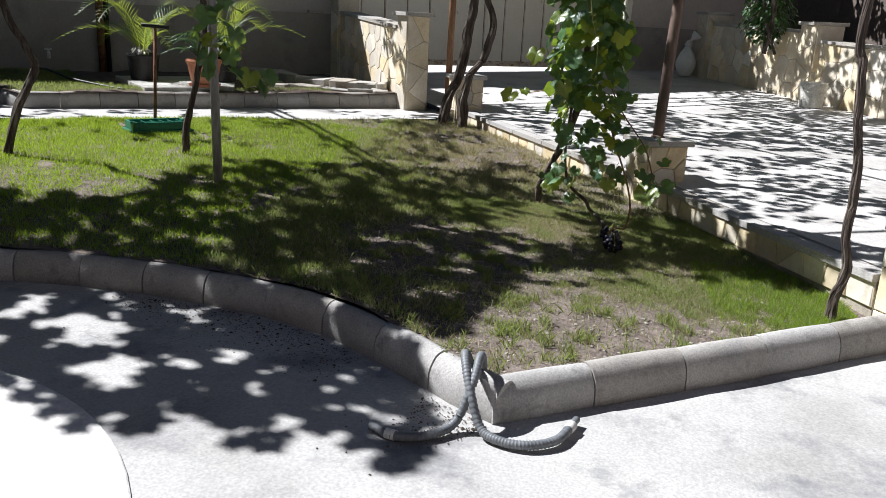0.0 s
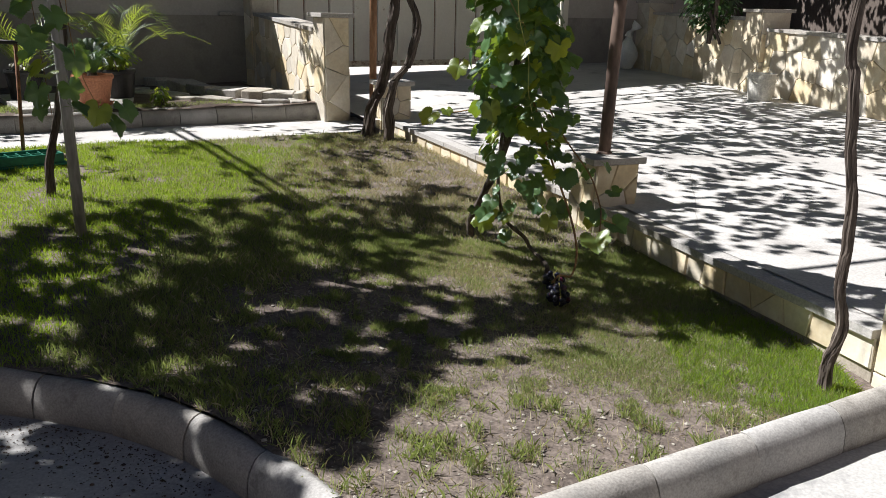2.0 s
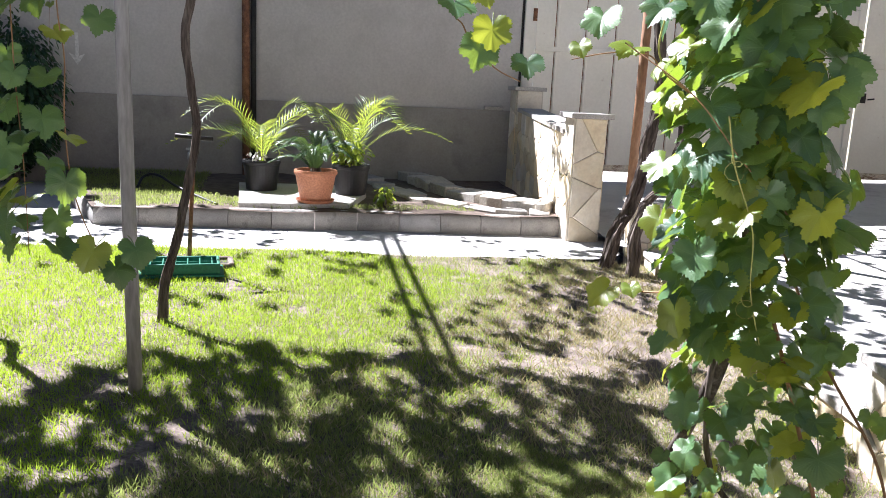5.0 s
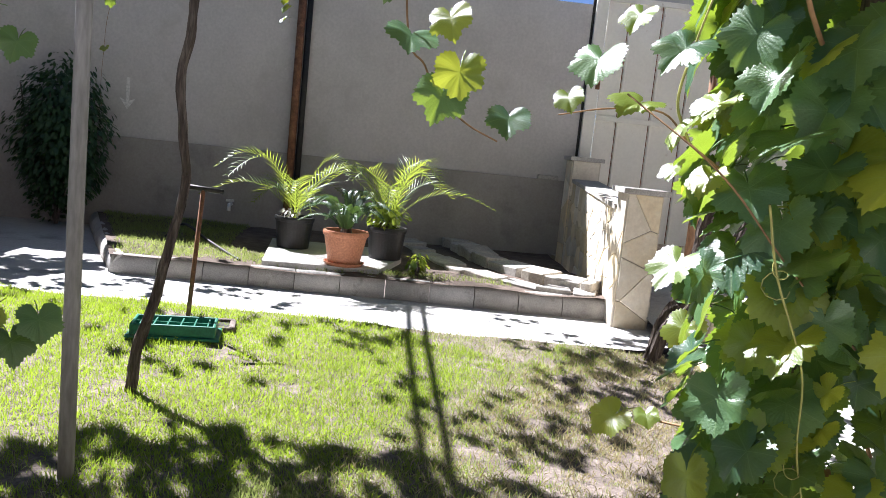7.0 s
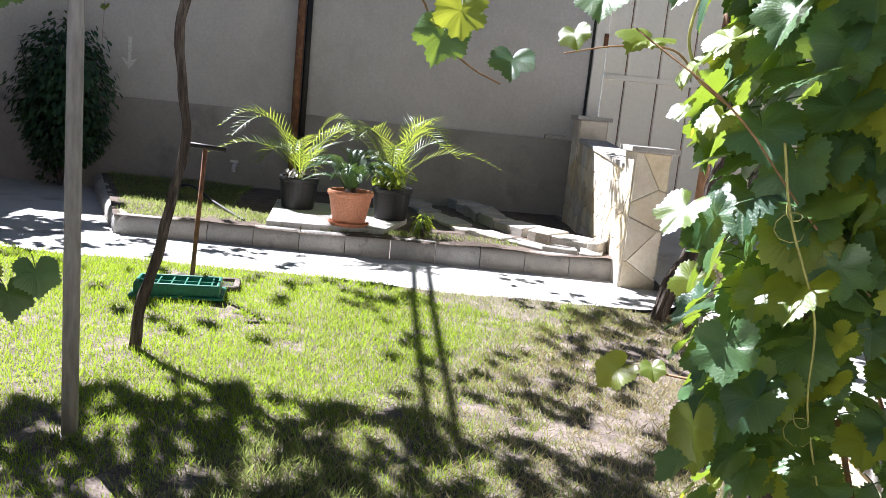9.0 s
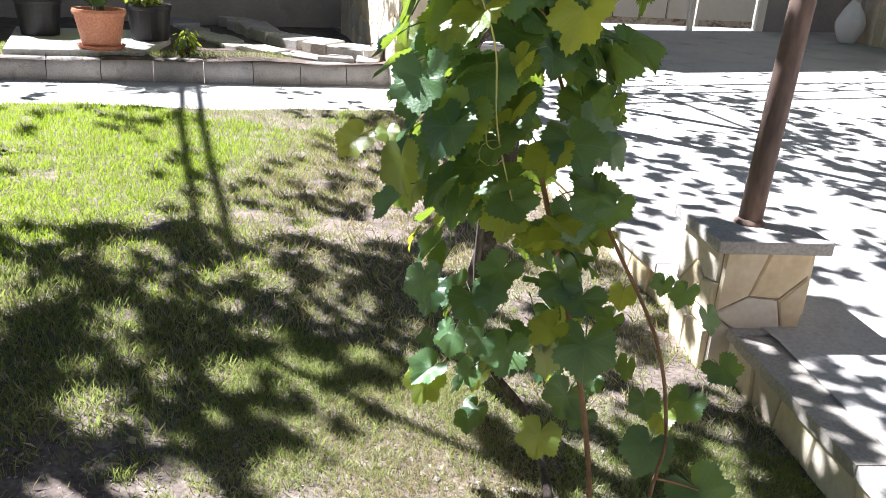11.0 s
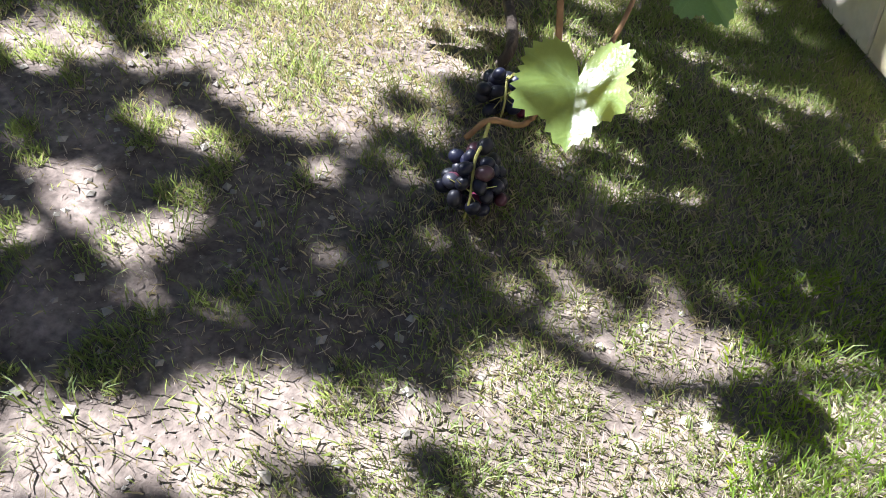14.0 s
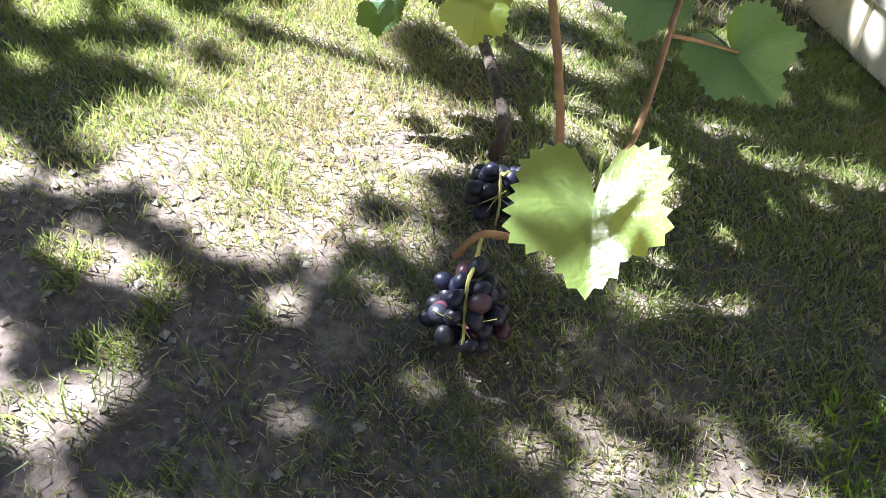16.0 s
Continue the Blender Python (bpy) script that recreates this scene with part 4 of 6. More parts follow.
def edging(line, width, z, length, seed):
    """Rough slabs laid end to end along a plan line, each a stone of its own."""
    r = random.Random(seed)
    pts = smooth_line([(x, y, 0) for x, y in line], 12)
    dist = [0.0]
    for p, q in zip(pts, pts[1:]):
        dist.append(dist[-1] + (q - p).length)

    def at(s, off):
        i = min(max(k for k in range(len(dist)) if dist[k] <= max(0.0, s)), len(pts) - 2)
        d = (pts[i + 1] - pts[i]).normalized()
        p = pts[i] + d * (s - dist[i])
        return (p.x - d.y * off, p.y + d.x * off)

    s = 0.0
    while s < dist[-1] - 0.12:
        e = min(dist[-1], s + length * r.uniform(0.7, 1.35))
        w0, w1 = -width * r.uniform(0.42, 0.56), width * r.uniform(0.42, 0.58)
        skew = r.uniform(-0.05, 0.05)
        mid = (s + e) / 2
        ring = [at(s + 0.012 + skew, w0), at(mid, w0 - r.uniform(-0.02, 0.03)), at(e - 0.010, w0 + r.uniform(-0.02, 0.02)), at(e - 0.012 + r.uniform(-0.03, 0.03), w1), at(mid + r.uniform(-0.05, 0.05), w1 + r.uniform(-0.02, 0.03)), at(s + 0.012 - skew, w1 + r.uniform(-0.03, 0.02))]
        cx, cy = at(mid, 0)
        tx, ty, up = r.uniform(-0.07, 0.07), r.uniform(-0.07, 0.07), z + r.uniform(-0.012, 0.012)
        bm = bmesh.new()
        prism(bm, ring, z - 0.13, lambda a, b: up + tx * (a - cx) + ty * (b - cy))
        bmesh.ops.bevel(bm, geom=[q for q in bm.edges], offset=0.008, segments=1, affect="EDGES")
        tagged(link_mesh("flagstone", bm, M_FLAG), "rough grey-beige flagstone laid as bed edging", "stone", group="flagstone edging of the bed")
        s = e


edging([(-4.05, 11.35), (-3.4, 10.68), (-2.9, 10.30), (-2.45, 9.98), (-2.0, 9.80), (-1.55, 9.83), (-1.14, 10.0)], 0.26, 0.392, 0.36, 100)
edging([(-4.15, 12.35), (-3.45, 11.55), (-2.92, 11.02), (-2.44, 10.58), (-1.97, 10.30), (-1.5, 10.16), (-1.17, 10.16)], 0.29, 0.452, 0.42, 140)

# black garden hose in the bed, tap and brick on the wall, white arrow
bm = bmesh.new()
tube(bm, smooth_line([(-4.98, 8.60, 0.38), (-5.05, 8.75, 0.47), (-4.9, 8.78, 0.50), (-4.55, 8.70, 0.42), (-3.95, 8.42, 0.385), (-3.7, 8.3, 0.38)], 8), 0.013, 8)
tagged(link_mesh("garden_hose", bm, M_BLACKPOT, True), "thin black garden hose lying on the bed's grass", "hose")
x, y = along((-5.71 + 2.4) / 0.826, -0.05)
tap = thing("garden_tap", "small white garden tap on the grey wall", "tap", at=(x, y, 0.6))
bm = bmesh.new()
tube(bm, [(x, y, 0.6), (x - N.x * 0.10, y - N.y * 0.10, 0.6), (x - N.x * 0.12, y - N.y * 0.12, 0.53)], 0.022, 10)
part("spout", bm, M_WHITE, tap, smooth=True)
bm = bmesh.new()
box(bm, (x - N.x * 0.07, y - N.y * 0.07, 0.645), (0.09, 0.025, 0.03), TURN_BACK, bevel=0.006)
part("tap_handle", bm, M_WHITE, tap)
x, y = along((-2.69 + 2.4) / 0.826, -0.03)
bm = bmesh.new()
box(bm, (x, y, 1.275), (0.24, 0.07, 0.05), TURN_BACK, bevel=0.008)
tagged(link_mesh("brick", bm, M_FLAG), "loose pale brick lying on the wall's ledge", "brick")
s = (-6.745 + 2.4) / 0.826
bm = bmesh.new()
for s0, s1, z0, z1 in ((s - 0.02, s + 0.02, 1.66, 1.92),):
    a, b = along(s0, -0.004), along(s1, -0.004)
    bm.faces.new([bm.verts.new(v) for v in ((*a, z0), (*b, z0), (*b, z1), (*a, z1))])
a, b, c, d, e = along(s - 0.09, -0.004), along(s + 0.09, -0.004), along(s, -0.004), along(s - 0.02, -0.004), along(s + 0.02, -0.004)
bm.faces.new([bm.verts.new(v) for v in ((*c, 1.56), (*b, 1.69), (*e, 1.66), (*d, 1.66), (*a, 1.69))])
tagged(link_mesh("painted_arrow", bm, M_WHITE), "white downward arrow painted on the grey wall", "marking")

# upturned valve-box lid with a T-handled key in the pit behind it
tz = lawn(-2.45, 6.6) + 0.012
tray = thing("irrigation_cover", "green plastic irrigation box cover lying upside down on the lawn", "cover", at=(-2.5, 6.65, tz))
ta = math.atan2(0.284, 0.307)
tu, tn = Vector((math.cos(ta), math.sin(ta), 0)), Vector((-math.sin(ta), math.cos(ta), 0))
c0 = Vector((-2.51, 6.62, tz))
bm = bmesh.new()
box(bm, c0 + Vector((0, 0, 0.012)), (0.53, 0.30, 0.018), ta, bevel=0.007)
part("flange", bm, M_GREENTRAY, tray)
for off, size in ((tn * 0.118, (0.48, 0.02, 0.07)), (tn * -0.118, (0.48, 0.02, 0.07)), (tu * 0.23, (0.02, 0.236, 0.07)), (tu * -0.23, (0.02, 0.236, 0.07))):
    bm = bmesh.new()
    box(bm, c0 + off + Vector((0, 0, 0.055)), size, ta, bevel=0.008)
    part("rim_wall", bm, M_GREENTRAY, tray)
for k in range(6):
    bm = bmesh.new()
    box(bm, c0 + tu * (-0.19 + 0.076 * k) + Vector((0, 0, 0.05)), (0.008, 0.22, 0.06), ta)
    part("rib", bm, M_GREENTRAY, tray)
bm = bmesh.new()
box(bm, c0 + Vector((0, 0, 0.05)), (0.46, 0.008, 0.06), ta)
part("rib", bm, M_GREENTRAY, tray)
c1 = c0 + tn * 0.27 + tu * 0.05 - Vector((0, 0, 0.02))
pit = thing("valve_box", "earth-rimmed valve box pit, its shaded inside drawn as a dark plate", "pit", at=c1)
for off, size in ((tn * 0.11, (0.56, 0.04, 0.05)), (tn * -0.10, (0.56, 0.03, 0.04)), (tu * 0.27, (0.04, 0.22, 0.05)), (tu * -0.27, (0.04, 0.22, 0.05))):
    bm = bmesh.new()
    box(bm, c1 + off + Vector((0, 0, 0.022)), size, ta, bevel=0.012)
    part("pit_rim", bm, M_SOIL, pit)
# near-black plate inside the rim, coloured for the shade of a deeper hole
bm = bmesh.new()
box(bm, c1 + Vector((0, 0, 0.022)), (0.52, 0.19, 0.012), ta)
part("pit_shade_plate", bm, M_IRON, pit)
tool = thing("t_handled_key", "dark iron T-handled water key standing in the lawn", "tool", at=(-2.64, 6.82, 0.2))
bm = bmesh.new()
tube(bm, [(-2.64, 6.82, 0.16), (-2.61, 6.86, 1.09)], 0.014, 10)
part("shaft", bm, M_RUST, tool, smooth=True)
bm = bmesh.new()
tube(bm, [(-2.69, 6.77, 1.105), (-2.53, 6.95, 1.085)], 0.016, 10)
part("handle", bm, M_IRON, tool, smooth=True)

# corrugated hose at the kerb corner
def corrugated(bm, pts, r):
    line = smooth_line(pts, 26)
    tube(bm, line, lambda s, n=len(line): r * (1 + 0.10 * math.sin(s * n * math.pi * 0.66)), 10)


hose = thing("drain_hose", "grey corrugated drain hose draped over the kerb corner", "hose", at=(0.65, 2.66, YARD))
bm = bmesh.new()
hz = YARD + 0.022
corrugated(bm, [(0.235, 2.545, hz), (0.34, 2.49, hz), (0.45, 2.52, hz), (0.535, 2.60, hz + 0.02), (0.585, 2.66, 0.03), (0.60, 2.75, 0.092), (0.605, 2.82, 0.06), (0.61, 2.86, -0.02)], 0.0165)
part("hose_length", bm, M_HOSE, hose, smooth=True)
bm = bmesh.new()
corrugated(bm, [(0.56, 2.90, -0.01), (0.545, 2.84, 0.06), (0.545, 2.76, 0.088), (0.57, 2.66, 0.03), (0.625, 2.58, hz + 0.02), (0.70, 2.53, hz), (0.80, 2.52, hz), (0.90, 2.58, hz), (0.955, 2.70, hz)], 0.0165)
part("hose_length", bm, M_HOSE, hose, smooth=True)
for p, q in (((0.30, 2.505, hz), (0.335, 2.492, hz)), ((0.942, 2.665, hz), (0.958, 2.70, hz))):
    bm = bmesh.new()
    tube(bm, [p, q], 0.0195, 12)
    part("tape_band", bm, M_WHITE, hose, "white tape band", smooth=True)
bm = bmesh.new()
tube(bm, [(0.955, 2.70, hz), (0.975, 2.75, hz)], 0.014, 12)
part("hose_end", bm, M_HOSE, hose, smooth=True)

# bucket and sack on the terrace
bx, by = 4.42, 11.60
bz = terrace(bx, by) + 0.003
bucket = thing("bucket", "white plastic bucket standing by the planter wall", "bucket", at=(bx, by, bz))
bm = bmesh.new()
lathe(bm, [(0.145, 0), (0.15, 0.01), (0.175, 0.27), (0.188, 0.275), (0.188, 0.30), (0.178, 0.30), (0.178, 0.33), (0.186, 0.335), (0.172, 0.335), (0.15, 0.03), (0.01, 0.02)], (bx, by, bz), 32)
part("bucket_body", bm, M_BUCKET, bucket, smooth=False)
bm = bmesh.new()
tube(bm, [(bx + 0.19 * math.cos(a), by + 0.19 * math.sin(a), bz + 0.28 - 0.09 * math.sin(k * math.pi / 10)) for k, a in [(k, 3.4 + 2.6 * k / 10) for k in range(11)]], 0.005, 6)
part("handle", bm, M_BUCKET, bucket)
sx, sy = 3.28, 15.05
sz = terrace(sx, sy)
bm = bmesh.new()
bmesh.ops.create_uvsphere(bm, u_segments=28, v_segments=20, radius=1.0)
for v in bm.verts:
    z = v.co.z
    k = 0.205 * (1.0 if z < 0 else 1 - 0.62 * z)
    f = 1 + 0.12 * noise.noise(v.co * 2.2) + 0.05 * noise.noise(v.co * 6)
    v.co = Vector((sx + v.co.x * k * 0.85 * f, sy + v.co.y * k * 0.7 * f, sz + 0.27 + max(z, -0.9) * 0.30))
sack = thing("sack", "tied white woven sack standing in the terrace corner", "sack", at=(sx, sy, sz))
part("sack_body", bm, M_SACK, sack, smooth=True)
bm = bmesh.new()
tube(bm, [(sx, sy, sz + 0.52), (sx + 0.03, sy, sz + 0.60), (sx + 0.09, sy, sz + 0.68), (sx + 0.14, sy, sz + 0.74)], lambda s: 0.075 - 0.03 * math.sin(s * 3.0) + 0.02 * s, 12, 0.25, 3)
part("sack_neck", bm, M_SACK, sack, smooth=True)


# ---- grape leaves ----
def leaf_outline(seed):
    """Half outline of a lobed, toothed vine leaf, as polar points round the stalk's joint; tip along -y."""
    r = random.Random(seed)
    lobes = [(0.0, 0.58), (0.28, 0.51), (0.54, 0.43 + r.uniform(-0.05, 0.04)), (0.80, 0.50), (1.02, 0.55), (1.25, 0.50), (1.48, 0.43 + r.uniform(-0.05, 0.04)), (1.75, 0.47), (2.02, 0.50), (2.4, 0.47), (2.75, 0.42), (3.0, 0.22), (3.08, 0.10)]
    pts = []
    steps = 34
    for i in range(steps):
        a = 3.08 * i / (steps - 1)
        for (a0, r0), (a1, r1) in zip(lobes, lobes[1:]):
            if a0 <= a <= a1 + 1e-6:
                f = (a - a0) / (a1 - a0)
                rad = r0 + (r1 - r0) * (f * f * (3 - 2 * f))
                break
        rad *= 1.0 + (0.055 if i % 2 == 0 else -0.04) * (0.7 + 0.6 * r.random())
        pts.append((a, rad))
    return pts


def leaf_mesh(name, seed, cup, material, vee=0.2):
    """A vine leaf of about unit width, folded along its ribs; stalk joint at the origin, tip along -y, face +z."""
    right, left = leaf_outline(seed), leaf_outline(seed + 50)
    ring = [(r * math.sin(a), -r * math.cos(a)) for a, r in right] + [(-r * math.sin(a), -r * math.cos(a)) for a, r in reversed(left[1:])]

    def lift(x, y):
        d = math.hypot(x, y)
        fold = 0.16 * math.sqrt(abs(x) * 0.5 + 0.002)
        ribs = 0.022 * math.cos(5.2 * math.atan2(x, -y)) * d * 2
        return vee * abs(x) + cup * (fold - 0.42 * d * d) + ribs + 0.05 * noise.noise(Vector((x * 2.5, y * 2.5, seed)))

    me = bpy.data.meshes.new(name)
    n = len(ring)
    verts = [(0, 0, 0.0)] + [(x * 0.5, y * 0.5, lift(x * 0.5, y * 0.5)) for x, y in ring] + [(x, y, lift(x, y)) for x, y in ring]
    faces = []
    for k in range(n):
        j = (k + 1) % n
        faces += [(0, 1 + j, 1 + k), (1 + k, 1 + j, 1 + n + j, 1 + n + k)]
    k = len(verts)  # the stalk, curving back and down from the blade
    for y, z in ((0.0, -0.01), (0.22, -0.06), (0.42, -0.16), (0.58, -0.32)):
        verts += [(0.014 * math.cos(a), y + 0.006 * math.sin(a), z + 0.014 * math.sin(a)) for a in (0, 2.09, 4.19)]
    for j in range(3):
        for i in range(3):
            faces.append((k + 3 * j + i, k + 3 * j + (i + 1) % 3, k + 3 * j + 3 + (i + 1) % 3, k + 3 * j + 3 + i))
    me.from_pydata(verts, [], faces)
    me.materials.append(material)
    for p in me.polygons:
        p.use_smooth = True
    me.update()
    return me


LEAVES = [leaf_mesh("leaf", s, c, M_LEAF) for s, c in ((1, 0.7), (2, 1.0), (3, 0.5), (4, -0.5), (5, 1.3))]
FOLDED = leaf_mesh("leaf", 9, 0.15, M_LEAF_GLOSS, 0.45)
LEAVES.append(leaf_mesh("leaf", 10, 0.6, M_LEAF, 0.5))
YOUNG = [leaf_mesh("leaf", s, c, M_LEAF_Y) for s, c in ((6, 0.9), (7, 0.6), (8, 1.2))]


def leaf_pose(p, normal, tip, size):
    z = Vector(normal).normalized()
    y = -(Vector(tip) - z * z.dot(Vector(tip))).normalized()
    x = y.cross(z)
    m = Matrix((x, y, z)).transposed().to_4x4()
    return Matrix.Translation(p) @ m @ Matrix.Diagonal((size, size, size, 1))


def add_leaf(parent, p, normal, tip, size, young=False, r=rng):
    ob = new("leaf", r.choice(YOUNG if young else LEAVES))
    ob.parent = parent
    ob.matrix_parent_inverse = parent.matrix_world.inverted()
    ob.matrix_basis = leaf_pose(p, normal, tip, size)
    return ob


SUNWARD = to_sun


def hang_leaf(parent, p, out, size, r, young=False):
    """A leaf hanging by its stalk, its face turned outwards and up."""
    out = Vector(out)
    n = out * r.uniform(0.5, 1.1) + Vector((0, 0, r.uniform(0.1, 0.8))) + Vector((r.uniform(-0.45, 0.45), r.uniform(-0.45, 0.45), 0)) + SUNWARD * 0.15
    tip = Vector((r.uniform(-0.5, 0.5), r.uniform(-0.5, 0.5), -1.0)) + out * 0.25
    return add_leaf(parent, p, n, tip, size, young, r)


def cane(parent, pts, r0, r1, material, name="cane", rough=0.12):
    bm = bmesh.new()
    tube(bm, smooth_line(pts, 7), lambda s: r0 + (r1 - r0) * s, 7, rough, 2)
    return part(name, bm, material, parent, smooth=True)


def tendril(parent, p, r, size=0.03):
    bm = bmesh.new()
    a0 = r.uniform(0, 6.28)
    pts = []
    for i in range(22):
        s = i / 21
        a = a0 + 9 * s * s
        pts.append(Vector(p) + Vector((math.cos(a) * size * (0.3 + s * 0.5), math.sin(a) * size * (0.3 + s * 0.5) * 0.6, -size * 2 * s + math.sin(a) * size * 0.5)))
    tube(bm, pts, 0.0011, 4)
    return part("tendril", bm, M_GREENCANE, parent)


# ---- the leafy vine by the terrace wall ----
vr = random.Random(21)
vine = thing("grape_vine", "leafy grape vine hanging in a green column, with brown canes", "vine", at=(0.79, 5.84, lawn(0.79, 5.84)))
cane(vine, [(0.79, 5.84, -0.02), (0.80, 5.72, 0.18), (0.90, 5.50, 0.45), (1.0, 5.30, 0.8), (1.02, 5.18, 1.3), (1.05, 5.1, 1.9), (1.1, 5.1, 3.45)], 0.025, 0.018, M_BARK, "trunk", 0.5)
cane(vine, [(1.205, 5.10, 0.0), (1.22, 5.13, 0.06), (1.14, 5.34, 0.10), (1.10, 5.36, 0.16), (0.98, 5.40, 0.27), (0.94, 5.35, 0.55), (0.98, 5.25, 1.0)], 0.013, 0.009, M_BARK)
CANE_B = [(1.215, 4.735, 0.10), (1.25, 4.75, 0.135), (1.31, 4.77, 0.13), (1.335, 4.80, 0.22), (1.325, 4.84, 0.32), (1.29, 4.92, 0.44), (1.22, 5.02, 0.62), (1.10, 5.1, 0.95)]
cane(vine, CANE_B, 0.0055, 0.006, M_CANE)
cane(vine, [(1.388, 4.55, 0.372), (1.42, 4.68, 0.38), (1.44, 4.80, 0.42), (1.45, 4.92, 0.46), (1.40, 5.04, 0.60), (1.25, 5.18, 0.80), (1.10, 5.25, 1.1)], 0.0035, 0.0045, M_CANE)
cane(vine, [(1.44, 4.80, 0.42), (1.48, 4.83, 0.40), (1.527, 4.855, 0.378)], 0.003, 0.002, M_CANE)
cane(vine, [(0.98, 4.72, 1.46), (1.00, 4.78, 1.34), (1.05, 4.86, 1.18), (1.06, 4.90, 1.02), (1.10, 4.93, 0.86)], 0.0022, 0.0018, M_GREENCANE)
cane(vine, [(0.62, 5.50, 0.83), (0.75, 5.42, 0.86), (0.92, 5.3, 0.92)], 0.003, 0.004, M_CANE)
cane(vine, [(0.72, 4.75, 1.62), (0.90, 4.72, 1.50), (1.0, 4.85, 1.36), (1.12, 4.95, 1.22)], 0.0016, 0.0022, M_CANE)
cane(vine, [(1.0, 5.1, 1.4), (1.02, 4.98, 1.65), (0.96, 4.8, 1.85), (0.9, 4.7, 2.3), (0.9, 4.7, 3.45)], 0.004, 0.005, M_CANE)

COLUMN = [(0.28, 0.10), (0.45, 0.17), (0.65, 0.21), (0.9, 0.25), (1.2, 0.25), (1.5, 0.23), (1.8, 0.19), (2.2, 0.15)]


def column_radius(z):
    for (a, ra), (b, rb) in zip(COLUMN, COLUMN[1:]):
        if a <= z <= b:
            return ra + (rb - ra) * (z - a) / (b - a)
    return 0.1


def column_axis(z):
    return Vector((1.07 - 0.045 * z, 5.20 - 0.10 * (z - 0.4), z))


for k in range(270):
    z = 0.40 + 1.70 * ((k + vr.random()) / 270) ** 0.8
    a = vr.uniform(0, 2 * math.pi)
    rad = column_radius(z) * math.sqrt(vr.uniform(0.25, 1.0)) * (1.15 if vr.random() < 0.15 else 1.0)
    out = Vector((math.cos(a), math.sin(a), 0))
    hang_leaf(vine, column_axis(z) + out * rad, out, vr.uniform(0.062, 0.112) * (1 + 0.42 * min(1.0, max(0.0, (z - 0.7) / 0.5))), vr, vr.random() < 0.15)
for k in range(26):
    p = Vector((vr.uniform(0.84, 1.12), vr.uniform(4.88, 5.12), vr.uniform(0.80, 1.35)))
    hang_leaf(vine, p, Vector((-0.4, -0.8, 0)), vr.uniform(0.07, 0.12), vr, vr.random() < 0.2)
for k in range(30):
    p = Vector((vr.uniform(0.92, 1.20), vr.uniform(4.86, 5.08), vr.uniform(1.0, 1.95)))
    hang_leaf(vine, p, Vector((-0.2, -0.9, 0)), vr.uniform(0.11, 0.16), vr, vr.random() < 0.15)
for k in range(34):
    p = Vector((vr.uniform(0.92, 1.30), vr.uniform(4.92, 5.20), vr.uniform(0.62, 1.15)))
    hang_leaf(vine, p, Vector((-0.3, -0.8, 0.2)), vr.uniform(0.07, 0.12), vr, vr.random() < 0.25)
# lower skirts towards the terrace wall and the lawn
for k in range(18):
    p = Vector((vr.uniform(1.15, 1.52), vr.uniform(5.0, 5.6), vr.uniform(0.25, 0.62)))
    hang_leaf(vine, p, Vector((vr.uniform(-0.6, 0.3), -0.9, 0)), vr.uniform(0.06, 0.105), vr, vr.random() < 0.15)
for k in range(11):
    p = Vector((vr.uniform(0.80, 1.0), vr.uniform(5.1, 5.5), vr.uniform(0.16, 0.40)))
    hang_leaf(vine, p, Vector((-0.3, -0.9, 0.2)), vr.uniform(0.06, 0.12), vr, vr.random() < 0.3)
# leaves that stand out
add_leaf(vine, (1.385, 4.545, 0.375), (-0.20, -0.42, 0.88), (0.12, -0.60, -0.74), 0.148).data = FOLDED
add_leaf(vine, (1.525, 4.85, 0.375), (-0.15, -0.55, 0.8), (0.6, -0.55, -0.5), 0.125).data = LEAVES[5]
add_leaf(vine, (1.42, 4.88, 0.43), (0.0, -0.6, 0.8), (-0.2, -0.6, -0.7), 0.105)
add_leaf(vine, (1.56, 5.2, 0.47), (-0.2, -0.5, 0.8), (0.5, -0.6, -0.5), 0.09)
add_leaf(vine, (1.20, 4.95, 0.36), (-0.1, -0.9, 0.4), (-0.1, -0.1, -1), 0.10, True)
add_leaf(vine, (1.27, 4.93, 0.60), (0.0, -0.75, 0.65), (0.1, -0.4, -0.9), 0.13)
add_leaf(vine, (1.10, 5.0, 0.52), (-0.1, -0.8, 0.6), (0.0, -0.4, -0.9), 0.11)
add_leaf(vine, (0.545, 5.47, 0.82), (-0.1, -0.7, 0.6), (-0.5, -0.2, -0.8), 0.12, True)
add_leaf(vine, (0.64, 5.46, 0.85), (0.1, -0.6, 0.7), (0.3, -0.3, -0.8), 0.07, True)
add_leaf(vine, (0.87, 5.19, 0.29), (-0.2, -0.8, 0.5), (-0.2, -0.3, -0.9), 0.12, True)
add_leaf(vine, (0.70, 5.5, 1.09), (-0.3, -0.8, 0.4), (-0.2, -0.2, -1), 0.13, True)
cane(vine, [(0.57, 4.81, 1.58), (0.66, 4.84, 1.60), (0.75, 4.87, 1.60), (0.80, 4.89, 1.55), (0.87, 4.91, 1.50), (0.92, 4.92, 1.46), (0.98, 4.95, 1.38)], 0.0014, 0.003, M_CANE)
cane(vine, [(0.80, 4.89, 1.55), (0.78, 4.85, 1.62), (0.80, 4.84, 1.72), (0.82, 4.84, 1.80)], 0.003, 0.002, M_GREENCANE)
